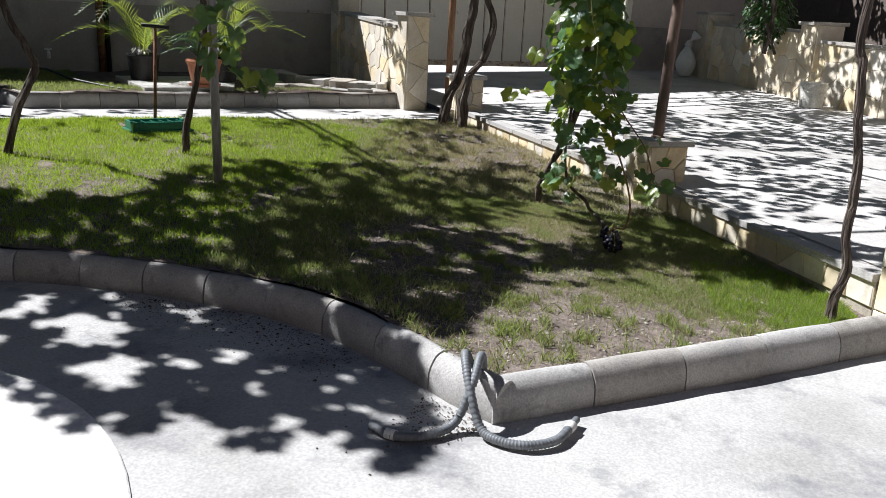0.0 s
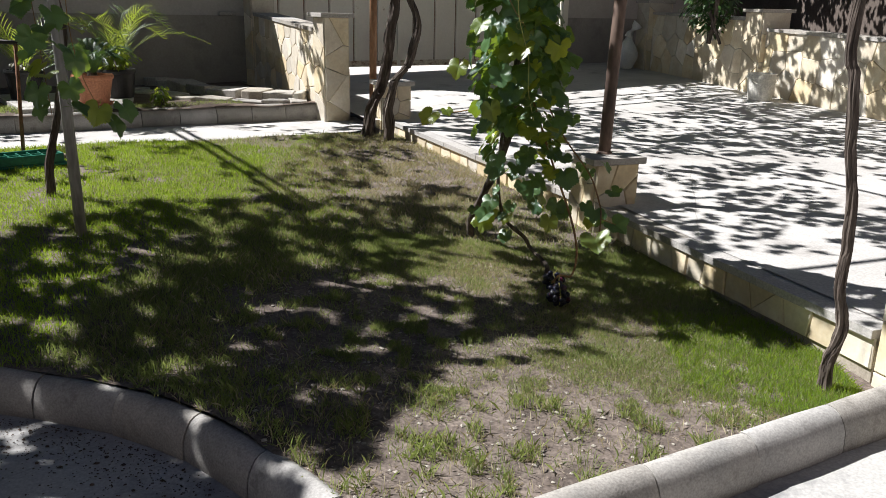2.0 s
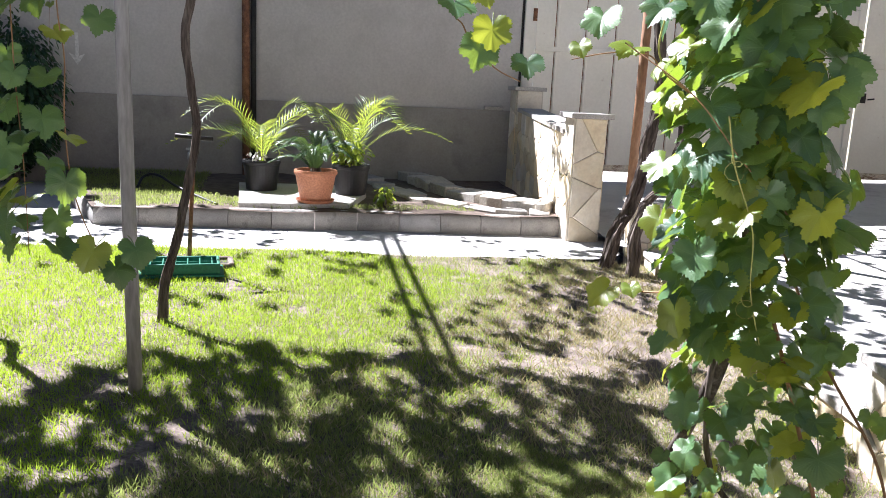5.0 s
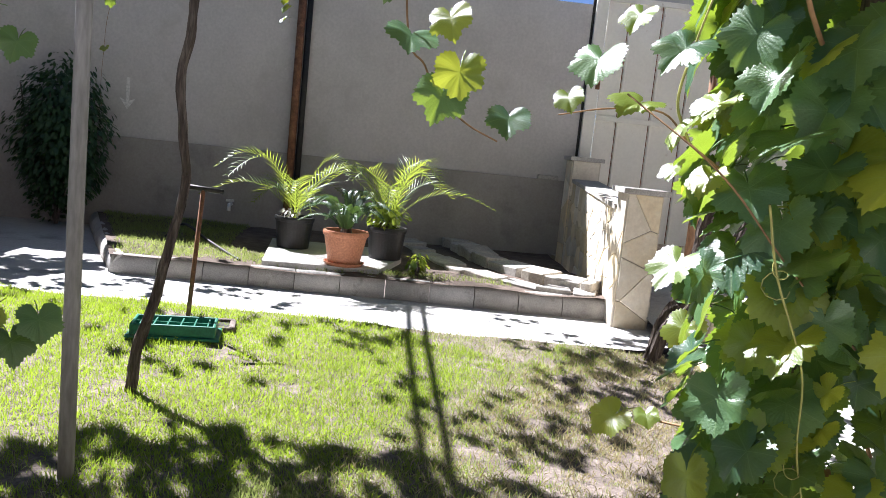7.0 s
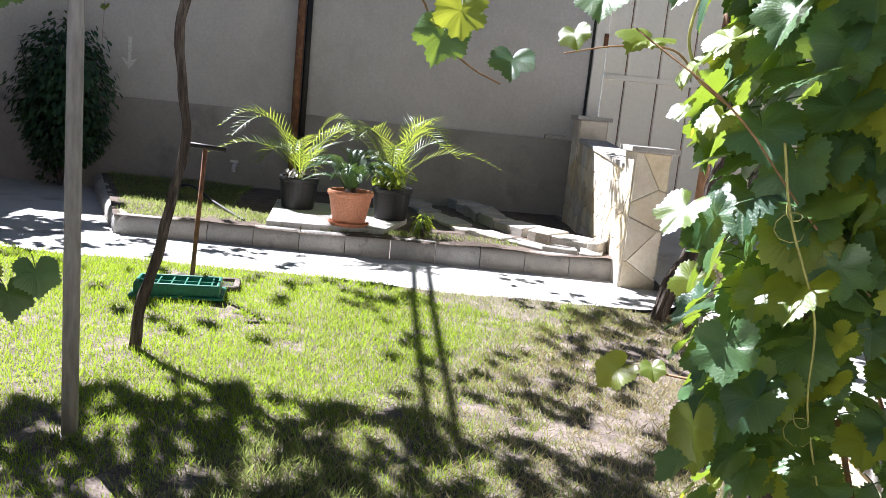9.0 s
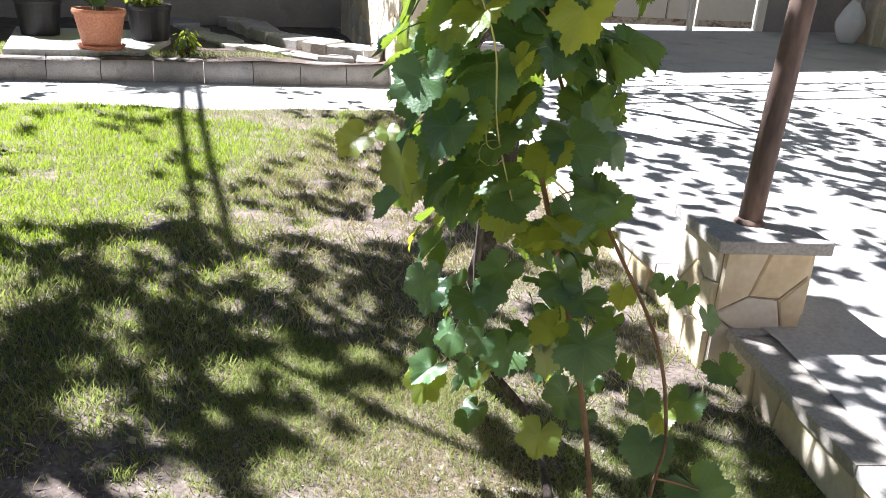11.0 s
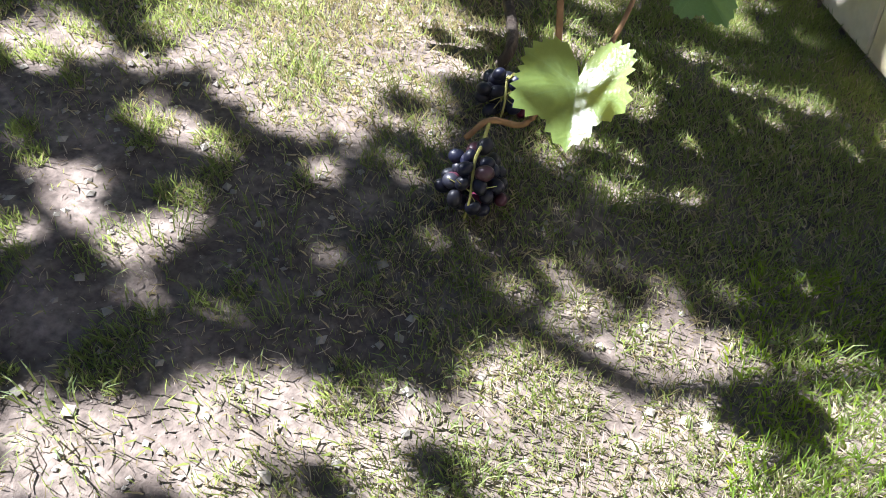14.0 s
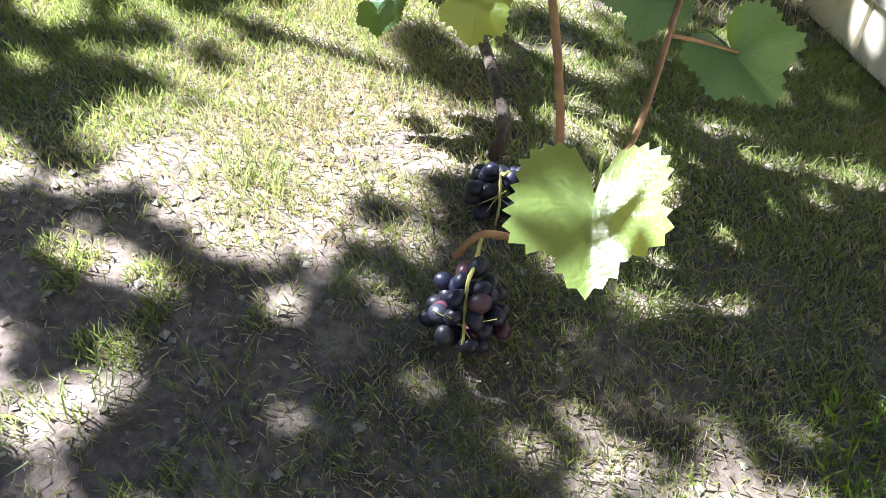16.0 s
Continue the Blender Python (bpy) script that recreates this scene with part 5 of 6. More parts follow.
for p, size, young in (((0.65, 4.78, 1.68), 0.105, False), ((0.72, 4.81, 1.61), 0.10, True), ((0.80, 4.84, 1.57), 0.08, True), ((0.60, 4.78, 1.61), 0.06, True), ((0.79, 4.84, 1.50), 0.055, True), ((0.79, 4.82, 1.71), 0.11, False), ((0.90, 4.84, 1.74), 0.12, False), ((0.85, 4.85, 1.62), 0.10, True), ((0.94, 4.86, 1.67), 0.12, False), ((0.92, 4.86, 1.48), 0.13, False), ((0.85, 4.86, 1.49), 0.08, True), ((0.71, 4.79, 1.76), 0.07, True), ((0.98, 4.87, 1.57), 0.15, False), ((0.98, 4.87, 1.42), 0.14, False), ((0.87, 4.84, 1.32), 0.11, False), ((0.82, 4.83, 1.33), 0.10, True), ((1.03, 4.87, 1.37), 0.14, False)):
    hang_leaf(vine, Vector(p), Vector((-0.3, -0.9, 0)), size, vr, young)
for p in ((1.05, 4.90, 1.02), (1.07, 4.92, 0.93), (1.0, 4.76, 1.38), (1.10, 4.93, 0.84)):
    tendril(vine, p, vr)


def grape_bunch(centre, size, count, label, seed, stalk):
    r = random.Random(seed)
    t = thing("grape_bunch", label, "grapes", at=centre)
    c = Vector(centre)
    proto = {}
    for kind, mat in (("ripe", M_GRAPE), ("red", M_GRAPE_RED)):
        bm = bmesh.new()
        bmesh.ops.create_uvsphere(bm, u_segments=12, v_segments=8, radius=1.0)
        me = bpy.data.meshes.new("berry")
        bm.to_mesh(me)
        bm.free()
        me.materials.append(mat)
        for p in me.polygons:
            p.use_smooth = True
        proto[kind] = me
    spots = []
    tries = 0
    while len(spots) < count and tries < 4000:
        tries += 1
        d = Vector((r.gauss(0, 1), r.gauss(0, 1), r.gauss(0, 1))).normalized() * r.uniform(0.55, 1.0)
        p = c + Vector((d.x * size[0], d.y * size[1], d.z * size[2]))
        if p.z > lawn(p.x, p.y) + 0.014 and all((p - q).length > 0.0175 for q in spots):
            spots.append(p)
    for p in spots:
        ob = new("berry", proto["red" if r.random() < 0.07 else "ripe"])
        ob.parent = t
        ob.matrix_parent_inverse = t.matrix_world.inverted()
        s = r.uniform(0.0115, 0.0145)
        ob.matrix_basis = Matrix.Translation(p) @ Euler((r.uniform(0, 3), r.uniform(0, 3), r.uniform(0, 3))).to_matrix().to_4x4() @ Matrix.Diagonal((s, s, s * 1.2, 1))
    bm = bmesh.new()
    tube(bm, smooth_line([stalk, Vector(stalk).lerp(c, 0.5) + Vector((0, 0, 0.015)), c + Vector((0, -0.01, size[2] * 0.9)), c + Vector((0.005, -size[1], 0.01)), c + Vector((0.0, -size[1] * 1.05, -0.03))], 6), lambda s: 0.0035 - 0.0015 * s, 6)
    part("stalk", bm, M_GREENCANE, t, "pale green stalk")
    for k in range(4):
        bm = bmesh.new()
        q = c + Vector((r.uniform(-1, 1) * size[0], -size[1] * r.uniform(0.7, 1.05), r.uniform(-0.3, 0.9) * size[2]))
        tube(bm, [c + Vector((0, -size[1] * 0.8, 0.02)), q], 0.0008, 5)
        part("stalk", bm, M_GREENCANE, t)
    return t


grape_bunch((1.245, 4.685, 0.055), (0.056, 0.058, 0.062), 46, "bunch of ripe blue-black grapes resting on the lawn", 5, (1.25, 4.75, 0.135))
grape_bunch((1.243, 4.965, 0.035), (0.055, 0.045, 0.045), 26, "bunch of ripe blue-black grapes lying in the grass", 6, (1.26, 4.91, 0.12))

# ---- shoots hanging from the pergola ----
def hanging_shoot(points, leaves, label, seed, young=0.25, size=(0.09, 0.14)):
    r = random.Random(seed)
    t = thing("vine_shoot", label, "vine", at=points[0])
    cane(t, points, 0.0028, 0.0015, M_CANE, "shoot")
    line = smooth_line(points, 8)
    for k in range(leaves):
        p = line[int((0.15 + 0.85 * (k + r.random()) / leaves) * (len(line) - 1))]
        a = r.uniform(0, 6.28)
        out = Vector((math.cos(a), math.sin(a), 0)) * 0.6 + Vector((0, -0.5, 0))
        hang_leaf(t, p + out * r.uniform(0.02, 0.08), out, r.uniform(*size), r, r.random() < young)
    return t


def placed_shoot(points, spots, label, seed, sizes=(0.09, 0.13), yellow=(), facing=(-0.1, -0.8)):
    """A shoot with leaves where they hang."""
    r = random.Random(seed)
    t = thing("vine_shoot", label, "vine", at=points[0])
    cane(t, points, 0.0026, 0.0018, M_CANE, "shoot")
    for k, p in enumerate(spots):
        hang_leaf(t, Vector(p), Vector((facing[0] + r.uniform(-0.3, 0.3), facing[1] + r.uniform(-0.2, 0.2), 0)), r.uniform(*sizes), r, k in yellow)
    return t


placed_shoot([(-1.00, 4.6, 3.5), (-1.02, 4.58, 2.3), (-1.03, 4.57, 1.74), (-1.03, 4.59, 1.53), (-1.03, 4.58, 1.32), (-1.00, 4.58, 1.10), (-0.94, 4.61, 0.92), (-0.89, 4.64, 0.84)],
             [(-1.06, 4.53, 1.70), (-1.00, 4.60, 1.74), (-0.96, 4.67, 1.66), (-1.04, 4.57, 1.61), (-1.06, 4.54, 1.47), (-1.07, 4.53, 1.34), (-1.01, 4.58, 1.28), (-1.06, 4.54, 1.20), (-1.00, 4.55, 1.14), (-1.03, 4.54, 1.02), (-0.94, 4.59, 0.91), (-0.89, 4.64, 0.85), (-0.86, 4.70, 0.91), (-1.00, 4.51, 0.93), (-1.10, 4.55, 1.82), (-0.94, 4.6, 1.9), (-1.06, 4.5, 2.0)],
             "vine shoot with blue-green leaves hanging beside the grey post", 31, (0.09, 0.13), (3, 6, 10), (0.85, -0.5))
hanging_shoot([(-1.38, 5.17, 3.42), (-1.24, 4.80, 2.9), (-1.16, 4.53, 2.3), (-1.15, 4.50, 1.6), (-1.13, 4.50, 1.2), (-1.10, 4.48, 0.9)], 30, "long leafy vine shoot hanging from the pergola by the grey post", 38, 0.12, (0.09, 0.14))
placed_shoot([(0.18, 4.75, 3.5), (0.20, 4.76, 2.3), (0.23, 4.77, 1.76), (0.26, 4.81, 1.66), (0.29, 4.83, 1.60), (0.34, 4.87, 1.55), (0.40, 4.90, 1.52)],
             [(0.26, 4.75, 1.71), (0.33, 4.78, 1.75), (0.32, 4.79, 1.60), (0.345, 4.81, 1.65), (0.41, 4.92, 1.57), (0.22, 4.74, 1.82)],
             "vine shoot with hand-sized leaves hanging from the pergola", 34, (0.09, 0.12), (1, 3), (0.6, -0.75))
hanging_shoot([(-4.6, 9.7, 3.2), (-4.7, 9.75, 2.9), (-4.68, 9.75, 2.6)], 7, "leafy vine tip beside the rusted post", 35, 0.7, (0.09, 0.13))
hanging_shoot([(-6.3, 9.0, 3.2), (-6.55, 9.0, 2.6), (-6.75, 9.1, 2.2), (-6.78, 9.12, 1.6), (-6.6, 9.2, 1.1)], 3, "bare curling vine cane against the grey wall", 36, 0.6, (0.09, 0.12))


# ---- overhead vine canopy and pergola bars ----
FRONT = ((0.35, 3.05), (0.60, 3.62), (0.77, 4.12), (0.95, 4.27), (1.2, 4.30), (1.4, 4.41), (1.55, 4.53), (1.8, 4.57), (2.0, 4.62), (2.45, 4.73))
GAPS = ((0.77, 4.43, 0.035), (0.62, 4.62, 0.035), (1.20, 4.42, 0.035), (1.34, 4.49, 0.035), (1.41, 4.62, 0.035), (0.78, 4.82, 0.07), (-0.62, 3.05, 0.11), (-0.95, 2.85, 0.15), (-1.35, 3.20, 0.20), (-0.35, 2.72, 0.07))
BACK = ((-8.0, 4.2), (-1.75, 4.6), (-1.62, 5.9), (-1.0, 5.95), (-0.6, 6.3), (-0.3, 6.7), (0.2, 7.4), (1.5, 9.5))


def step_line(line, x):
    for (a, ya), (b, yb) in zip(line, line[1:]):
        if a <= x <= b:
            return ya + (yb - ya) * (x - a) / (b - a)
    return line[0][1] if x < line[0][0] else line[-1][1]


def shade(sx, sy):
    """How much of the sun the canopy takes, by where its shadow falls."""
    n1 = noise.noise(Vector((sx * 1.1, sy * 1.1, 1.0)))
    n2 = noise.noise(Vector((sx * 2.8, sy * 2.8, 4.0)))
    n3 = noise.noise(Vector((sx * 5.5, sy * 5.5, 9.0)))
    n4 = noise.noise(Vector((sx * 7.5, sy * 9.0, 14.0)))
    if sy > 16.0 or sx < -8 or sx > 8.5:
        return 0.0
    for gx, gy, gr in GAPS:
        if math.hypot(sx - gx, sy - gy) < gr * (1 + 0.6 * n3):
            return 0.0
    wall_x = 2.45 - 0.49 * (sy - 4.14)
    if sx > wall_x + (0.40 if sy > 5.2 else 0.30):  # terrace
        p = 0.65 + 1.1 * n1 + 0.9 * n2 + (0.6 if sx > 3.2 and sy > 8 else 0.0)
        if sy < 4.0:
            p = 0.0
        if sy > 10.4 and sx < 3.6:
            p *= 0.2
        return 0.62 * min(1.8, max(0.0, p))
    if sx > 0.35 and sy < step_line(FRONT, sx) + 0.12 * n2:
        return 0.0
    if sx <= 0.35 and sy < 2.42 + 0.25 * n2 + 0.12 * max(0.0, -0.6 - sx):
        return 0.0
    if sy > step_line(BACK, sx) + 0.35 * n1 + 0.25 * n2:
        if sx < -4.6 and sy > 6.2:
            return 3.0 + 2.0 * n2
        p = 0.02 + 0.9 * n1 + 0.6 * n2 if sx < -0.7 else 0.55 + 0.9 * n1 + 0.8 * n2
        return 0.62 * max(0.0, p)
    if sx > 1.28 and abs(sy - (5.20 - 0.25 * (sx - 1.1))) < 0.28:  # sun on the vine column
        p = 0.35 + 1.6 * n3
    elif 1.15 < sx < 1.75 and sy > 5.45:
        p = 0.5 + 1.5 * n3
    elif sx > 1.25 and sx < 2.6:
        p = 2.3 + 1.6 * n2 + 1.2 * n3 if sy > step_line(FRONT, sx) + 0.12 else 1.4 + 2.5 * n4
    elif ((sx - 0.86) / 0.32) ** 2 + ((sy - 5.14) / 0.42) ** 2 < 1 + 0.5 * n2:
        p = 1.4 * n3
    elif sy < 3.6:
        p = 0.1 if n4 > (0.40 if sx > -0.5 else 0.22) else max(2.6, 3.6 + 1.2 * n1 + 1.6 * n2 + 1.2 * n3)
    else:
        p = 2.0 - 0.9 * max(0, sx - 0.3) - 0.75 * max(0.0, sy - 4.7) + 1.2 * n1 + 1.7 * n2 + 1.5 * n3
        if sy < 4.75 - 0.35 * max(0.0, -sx):
            p = 0.15 if n4 > (0.56 if sx > -0.3 else 0.40) and n2 < 0.2 else max(2.9, p)
    return max(0.0, p)


def canopy():
    """Overhead leaves, joined: small folded lobed blades, each its own island."""
    r = random.Random(77)
    verts, faces = [], []
    outline = [(0, -0.55), (0.22, -0.30), (0.50, -0.28), (0.38, 0.02), (0.46, 0.32), (0.14, 0.26), (0, 0.12), (-0.14, 0.26), (-0.46, 0.32), (-0.38, 0.02), (-0.50, -0.28), (-0.22, -0.30)]
    per_m2 = 170
    x0, x1, y0, y1 = -7.5, 8.3, 1.2, 15.5
    for _ in range(int((x1 - x0) * (y1 - y0) * per_m2)):
        sx, sy = r.uniform(x0, x1), r.uniform(y0, y1)
        p = shade(sx, sy)
        while p > 0:
            if r.random() < min(1.0, p):
                h = r.uniform(3.35, 3.6) + 0.04 * max(0.0, sy - 7)
                g = lawn(sx, sy)
                far = (h - g) / math.tan(SUN_EL)
                px, py = sx + SUN_AZ.x * far + r.uniform(-0.05, 0.05), sy + SUN_AZ.y * far + r.uniform(-0.05, 0.05)
                if (Vector((px, py)) - GATE_L).dot(N) < -0.25:
                    size = r.uniform(0.09, 0.15)
                    m = leaf_pose((px, py, h), (r.gauss(0, 0.45) - 0.2, r.gauss(0, 0.45) + 0.2, 1), (r.uniform(-1, 1), r.uniform(-1, 1), -0.4), size)
                    k = len(verts)
                    verts.append(m @ Vector((0, 0, 0)))
                    verts += [m @ Vector((x, y, 0.14 * abs(x) - 0.1 * (x * x + y * y))) for x, y in outline]
                    faces += [(k, k + 1 + i, k + 1 + (i + 1) % 12) for i in range(12)]
            p -= 1.0
    me = bpy.data.meshes.new("vine_canopy")
    me.from_pydata([tuple(v) for v in verts], [], faces)
    me.materials.append(M_CANOPY)
    return tagged(new("vine_canopy", me), "dense roof of grape leaves trained over the pergola", "vine", kind="stuff")


canopy()


def pergola():
    t = thing("pergola", "thin dark steel pergola bars carrying the vine roof", "pergola", at=(POLE[0], POLE[1], 3.4))
    runs = []
    drop = (3.40 - 0.2) / math.tan(SUN_EL)
    for off in (-0.06, 0.06):
        a = Vector((-1.69, 8.03)) + SUN_AZ * drop + U * off
        runs.append(((*(a + N * 2.2), 3.40), (*(a - N * 2.4), 3.40)))
    for k in range(3):
        a = Vector((2.6, 11.55)) + SUN_AZ * drop - N * (0.30 * k)
        runs.append(((*(a - U * 3.2), 3.42), (*(a + U * 2.2), 3.42)))
    for s in (-0.9, 1.2, 3.2):
        a = Vector((1.9, 7.6)) + U * s
        runs.append(((*(a + N * 4.6), 3.44), (*(a - N * 1.2), 3.44)))
    runs.append(((-1.4, 5.16, 3.42), (1.80, 6.55, 3.42)))
    for a, b in runs:
        bm = bmesh.new()
        tube(bm, [a, b], 0.022, 8)
        part("bar", bm, M_IRON, t)
    return t


pergola()

# ---- shrubs ----
def shrub(name, centre, size, count, label, seed, leaf=(0.05, 0.09), stems=5, material=None):
    r = random.Random(seed)
    t = thing(name, label, "shrub", at=centre)
    for k in range(stems):
        bm = bmesh.new()
        tip = Vector(centre) + Vector((r.uniform(-0.6, 0.6) * size[0], r.uniform(-0.6, 0.6) * size[1], size[2] * r.uniform(0.6, 0.95)))
        mid = Vector(centre).lerp(tip, 0.5) + Vector((r.uniform(-0.1, 0.1), r.uniform(-0.1, 0.1), 0))
        tube(bm, [Vector(centre), mid, tip], lambda s: 0.014 - 0.008 * s, 6, 0.2, seed)
        part("stem", bm, M_BARK, t)
    verts, faces = [], []
    outline = [(0, -0.6), (0.24, -0.2), (0.2, 0.25), (0, 0.45), (-0.2, 0.25), (-0.24, -0.2)]
    for k in range(count):
        d = Vector((r.gauss(0, 1), r.gauss(0, 1), r.gauss(0, 1))).normalized() * (r.random() ** 0.4)
        lump = 1 + 0.3 * noise.noise(d * 2.5 + Vector((seed, 0, 0)))
        p = Vector(centre) + Vector((d.x * size[0] * lump, d.y * size[1] * lump, size[2] * 0.55 + d.z * size[2] * 0.5 * lump))
        m = leaf_pose(p, (d.x + r.uniform(-0.6, 0.6), d.y + r.uniform(-0.6, 0.6), 0.5 + r.uniform(-0.3, 0.6)), (d.x, d.y, -0.8), r.uniform(*leaf))
        q = len(verts)
        verts += [m @ Vector((x, y, 0.2 * abs(x))) for x, y in outline]
        faces += [(q, q + 1, q + 5), (q + 1, q + 2, q + 4, q + 5), (q + 2, q + 3, q + 4)]
    me = bpy.data.meshes.new("foliage")
    me.from_pydata([tuple(v) for v in verts], [], faces)
    me.materials.append(material or M_CANOPY)
    ob = new("foliage", me)
    ob.parent = t
    ob.matrix_parent_inverse = t.matrix_world.inverted()
    return t


# ivy takes the dark sago leaf colour to stand for the corner's shade
x, y = along(-5.88, -0.28)
shrub("ivy_bush", (x, y, 0.2), (0.70, 0.44, 1.72), 6500, "dense dark ivy bush in the garden corner, leaf colour darkened for shade", 3, (0.05, 0.085), 5, M_SAGO)
shrub("planter_shrub", (4.05, 13.0, 1.02), (0.42, 0.4, 0.95), 800, "dark glossy-leaved shrub growing in the planter", 5, (0.06, 0.10))
shrub("planter_shrub", (4.35, 14.1, 1.02), (0.4, 0.4, 0.8), 400, "thin dark shrub growing in the planter", 6, (0.05, 0.09))
shrub("bed_plant", (-2.50, 9.22, 0.36), (0.10, 0.09, 0.2), 90, "small leafy seedling in the flower bed", 8, (0.04, 0.07), 3, M_PALM)
shrub("pot_herb", (P3[0] + 0.02, P3[1] - 0.08, 0.66), (0.24, 0.2, 0.28), 220, "leafy green herb growing round the palm's foot", 9, (0.05, 0.08), 4, M_PALM)
shrub("pot_flower", (P2[0] + 0.03, P2[1] - 0.1, 0.68), (0.12, 0.1, 0.10), 50, "pale flowering weed in the black pot", 10, (0.03, 0.05), 3, M_BUCKET)
bm = bmesh.new()
tube(bm, smooth_line([(4.0, 12.75, 1.0), (4.05, 12.7, 1.5), (3.95, 12.6, 2.0), (3.9, 12.6, 3.0)], 8), 0.03, 9, 0.4, 5)
tagged(link_mesh("climbing_vine", bm, M_BARK), "grey vine stem growing in the planter", "vine")
bm = bmesh.new()
tube(bm, smooth_line([(4.12, 12.6, 1.0), (3.95, 12.75, 1.5), (3.85, 12.8, 2.0)], 8), 0.02, 9, 0.4, 6)
tagged(link_mesh("climbing_vine", bm, M_BARK), "thin grey vine stem leaning in the planter", "vine")


# ---- grass ----
def cover(x, y):
    """Blades wanted, 0..1, and how dry they are, 0..1, at a place of the lawn."""
    n1 = noise.noise(Vector((x * 1.3, y * 1.3, 11)))
    n2 = noise.noise(Vector((x * 3.7, y * 3.7, 17)))
    n3 = noise.noise(Vector((x * 8.0, y * 8.0, 23)))
    lush, dry = 0.95, 0.12
    d = math.hypot((x - 1.15) / 0.85, (y - 3.35) / 0.55)  # worn patch in the kerb corner
    if d < 1.3:
        k = max(0.0, 1 - max(0.0, d - 0.7) / 0.6)
        lush += (0.10 - lush) * k
        dry = 0.35
    d = math.hypot((x - 0.35) / 0.75, (y - 4.3) / 0.75)  # bare soil in the shade
    if d < 1.3:
        k = max(0.0, 1 - max(0.0, d - 0.6) / 0.7)
        lush += (0.12 - lush) * k
    d = math.hypot((x - 0.25) / 1.1, (y - 7.8) / 1.6)  # parched grass by the old vine
    if d < 1.2:
        k = max(0.0, 1 - max(0.0, d - 0.6) / 0.6)
        lush += (0.45 - lush) * k
        dry += 0.5 * k
    d = math.hypot((x - 0.85) / 0.5, (y - 5.2) / 0.6)
    if d < 1.2:
        dry += 0.6 * max(0.0, 1.2 - d)
    d = math.hypot((x - 1.55) / 0.9, (y - 4.6) / 0.9)  # thin dull grass round the grapes
    if d < 1.2:
        k = max(0.0, 1.2 - d) / 1.2
        lush -= 0.35 * k
        dry += 0.45 * k
    lush *= 1.0 + 0.6 * n1 + 0.75 * n2 + 0.5 * n3
    if lush < 0.45:
        lush = lush * 0.35 + (0.95 if n3 > 0.22 else 0.0)
    return max(0.0, min(1.0, lush)), max(0.0, min(0.9, dry + 0.25 * n2))


def grass(name, ring, height, area, per_m2, label, seed, tall=(0.022, 0.05), use_cover=True, material=None, straw=False, fine=1.0):
    r = np.random.RandomState(seed)
    x0, x1, y0, y1 = area
    n = int((x1 - x0) * (y1 - y0) * per_m2)
    px, py, u = r.uniform(x0, x1, n), r.uniform(y0, y1, n), r.uniform(0, 1, n)
    keep = []
    cache = {}
    for i in range(n):
        key = (round(px[i] * 20), round(py[i] * 20))
        if key not in cache:
            x, y = key[0] / 20, key[1] / 20
            cache[key] = (inside((x, y), ring), height(x, y), *(cover(x, y) if use_cover else (1.0, 0.2)))
        ok, z, lush, dry = cache[key]
        want = lush * (dry if straw else 1 - dry)
        if straw:
            want = 0.25 * lush + dry * 0.8 * min(1.0, 0.2 + 1.6 * lush)
        if ok and u[i] < want:
            keep.append((px[i], py[i], height(px[i], py[i]) + 0.016 * noise.noise(Vector((px[i] * 2.1, py[i] * 2.1, 0.3))), lush))
    k = np.array(keep)
    m = len(k)
    ang, lean = r.uniform(0, 2 * np.pi, m), np.abs(r.normal(0, 0.55, m))
    ln = r.uniform(tall[0], tall[1], m) * (0.75 + 0.5 * r.uniform(0, 1, m))
    if straw:
        lean = r.uniform(0.15, 1.15, m)
    w = r.uniform(0.0014, 0.0026, m) * fine
    dx, dy = np.cos(ang) * np.sin(lean) * ln, np.sin(ang) * np.sin(lean) * ln
    dz = np.cos(lean) * ln + 0.003
    sxv, syv = -np.sin(ang) * w, np.cos(ang) * w
    v = np.empty((m, 4, 3))
    base = k[:, :3] - [0, 0, 0.006]
    v[:, 0] = base + np.c_[sxv, syv, 0 * sxv]
    v[:, 1] = base - np.c_[sxv, syv, 0 * sxv]
    v[:, 2] = base + np.c_[dx * 0.4, dy * 0.4, dz * 0.62] - np.c_[sxv, syv, 0 * sxv] * 0.8
    v[:, 3] = base + np.c_[dx, dy, dz]
    i4 = np.arange(m)[:, None] * 4
    f = np.concatenate([i4 + [0, 1, 2], i4 + [0, 2, 3]])
    me = bpy.data.meshes.new(name)
    me.from_pydata(v.reshape(-1, 3).tolist(), [], f.tolist())
    me.materials.append(material or M_GRASS)
    return tagged(new(name, me), label, "grass", kind="stuff")


NEAR = GRASS_RING
grass("lawn_grass", NEAR, lawn, (0.2, 2.45, 3.7, 5.7), 62000, "fine green lawn grass, patchy and worn", 1, (0.014, 0.034), fine=0.36)
grass("lawn_grass", NEAR, lawn, (-0.9, 2.6, 2.6, 3.7), 15000, "thin tufts of green grass in the worn kerb corner", 7, (0.03, 0.065), fine=0.7)
grass("lawn_grass", NEAR, lawn, (-0.9, 0.2, 3.7, 5.7), 17000, "thin green lawn grass in the shade", 8, fine=0.7)
grass("lawn_grass", NEAR, lawn, (-4.5, -0.9, 3.0, 8.0), 12500, "lush green lawn grass in sun and shade", 2, (0.02, 0.042), material=M_LUSH, fine=0.75)
grass("lawn_grass", NEAR, lawn, (-0.9, 2.0, 5.7, 9.4), 16000, "short parched lawn grass by the old vine", 3, (0.014, 0.032), fine=0.65)
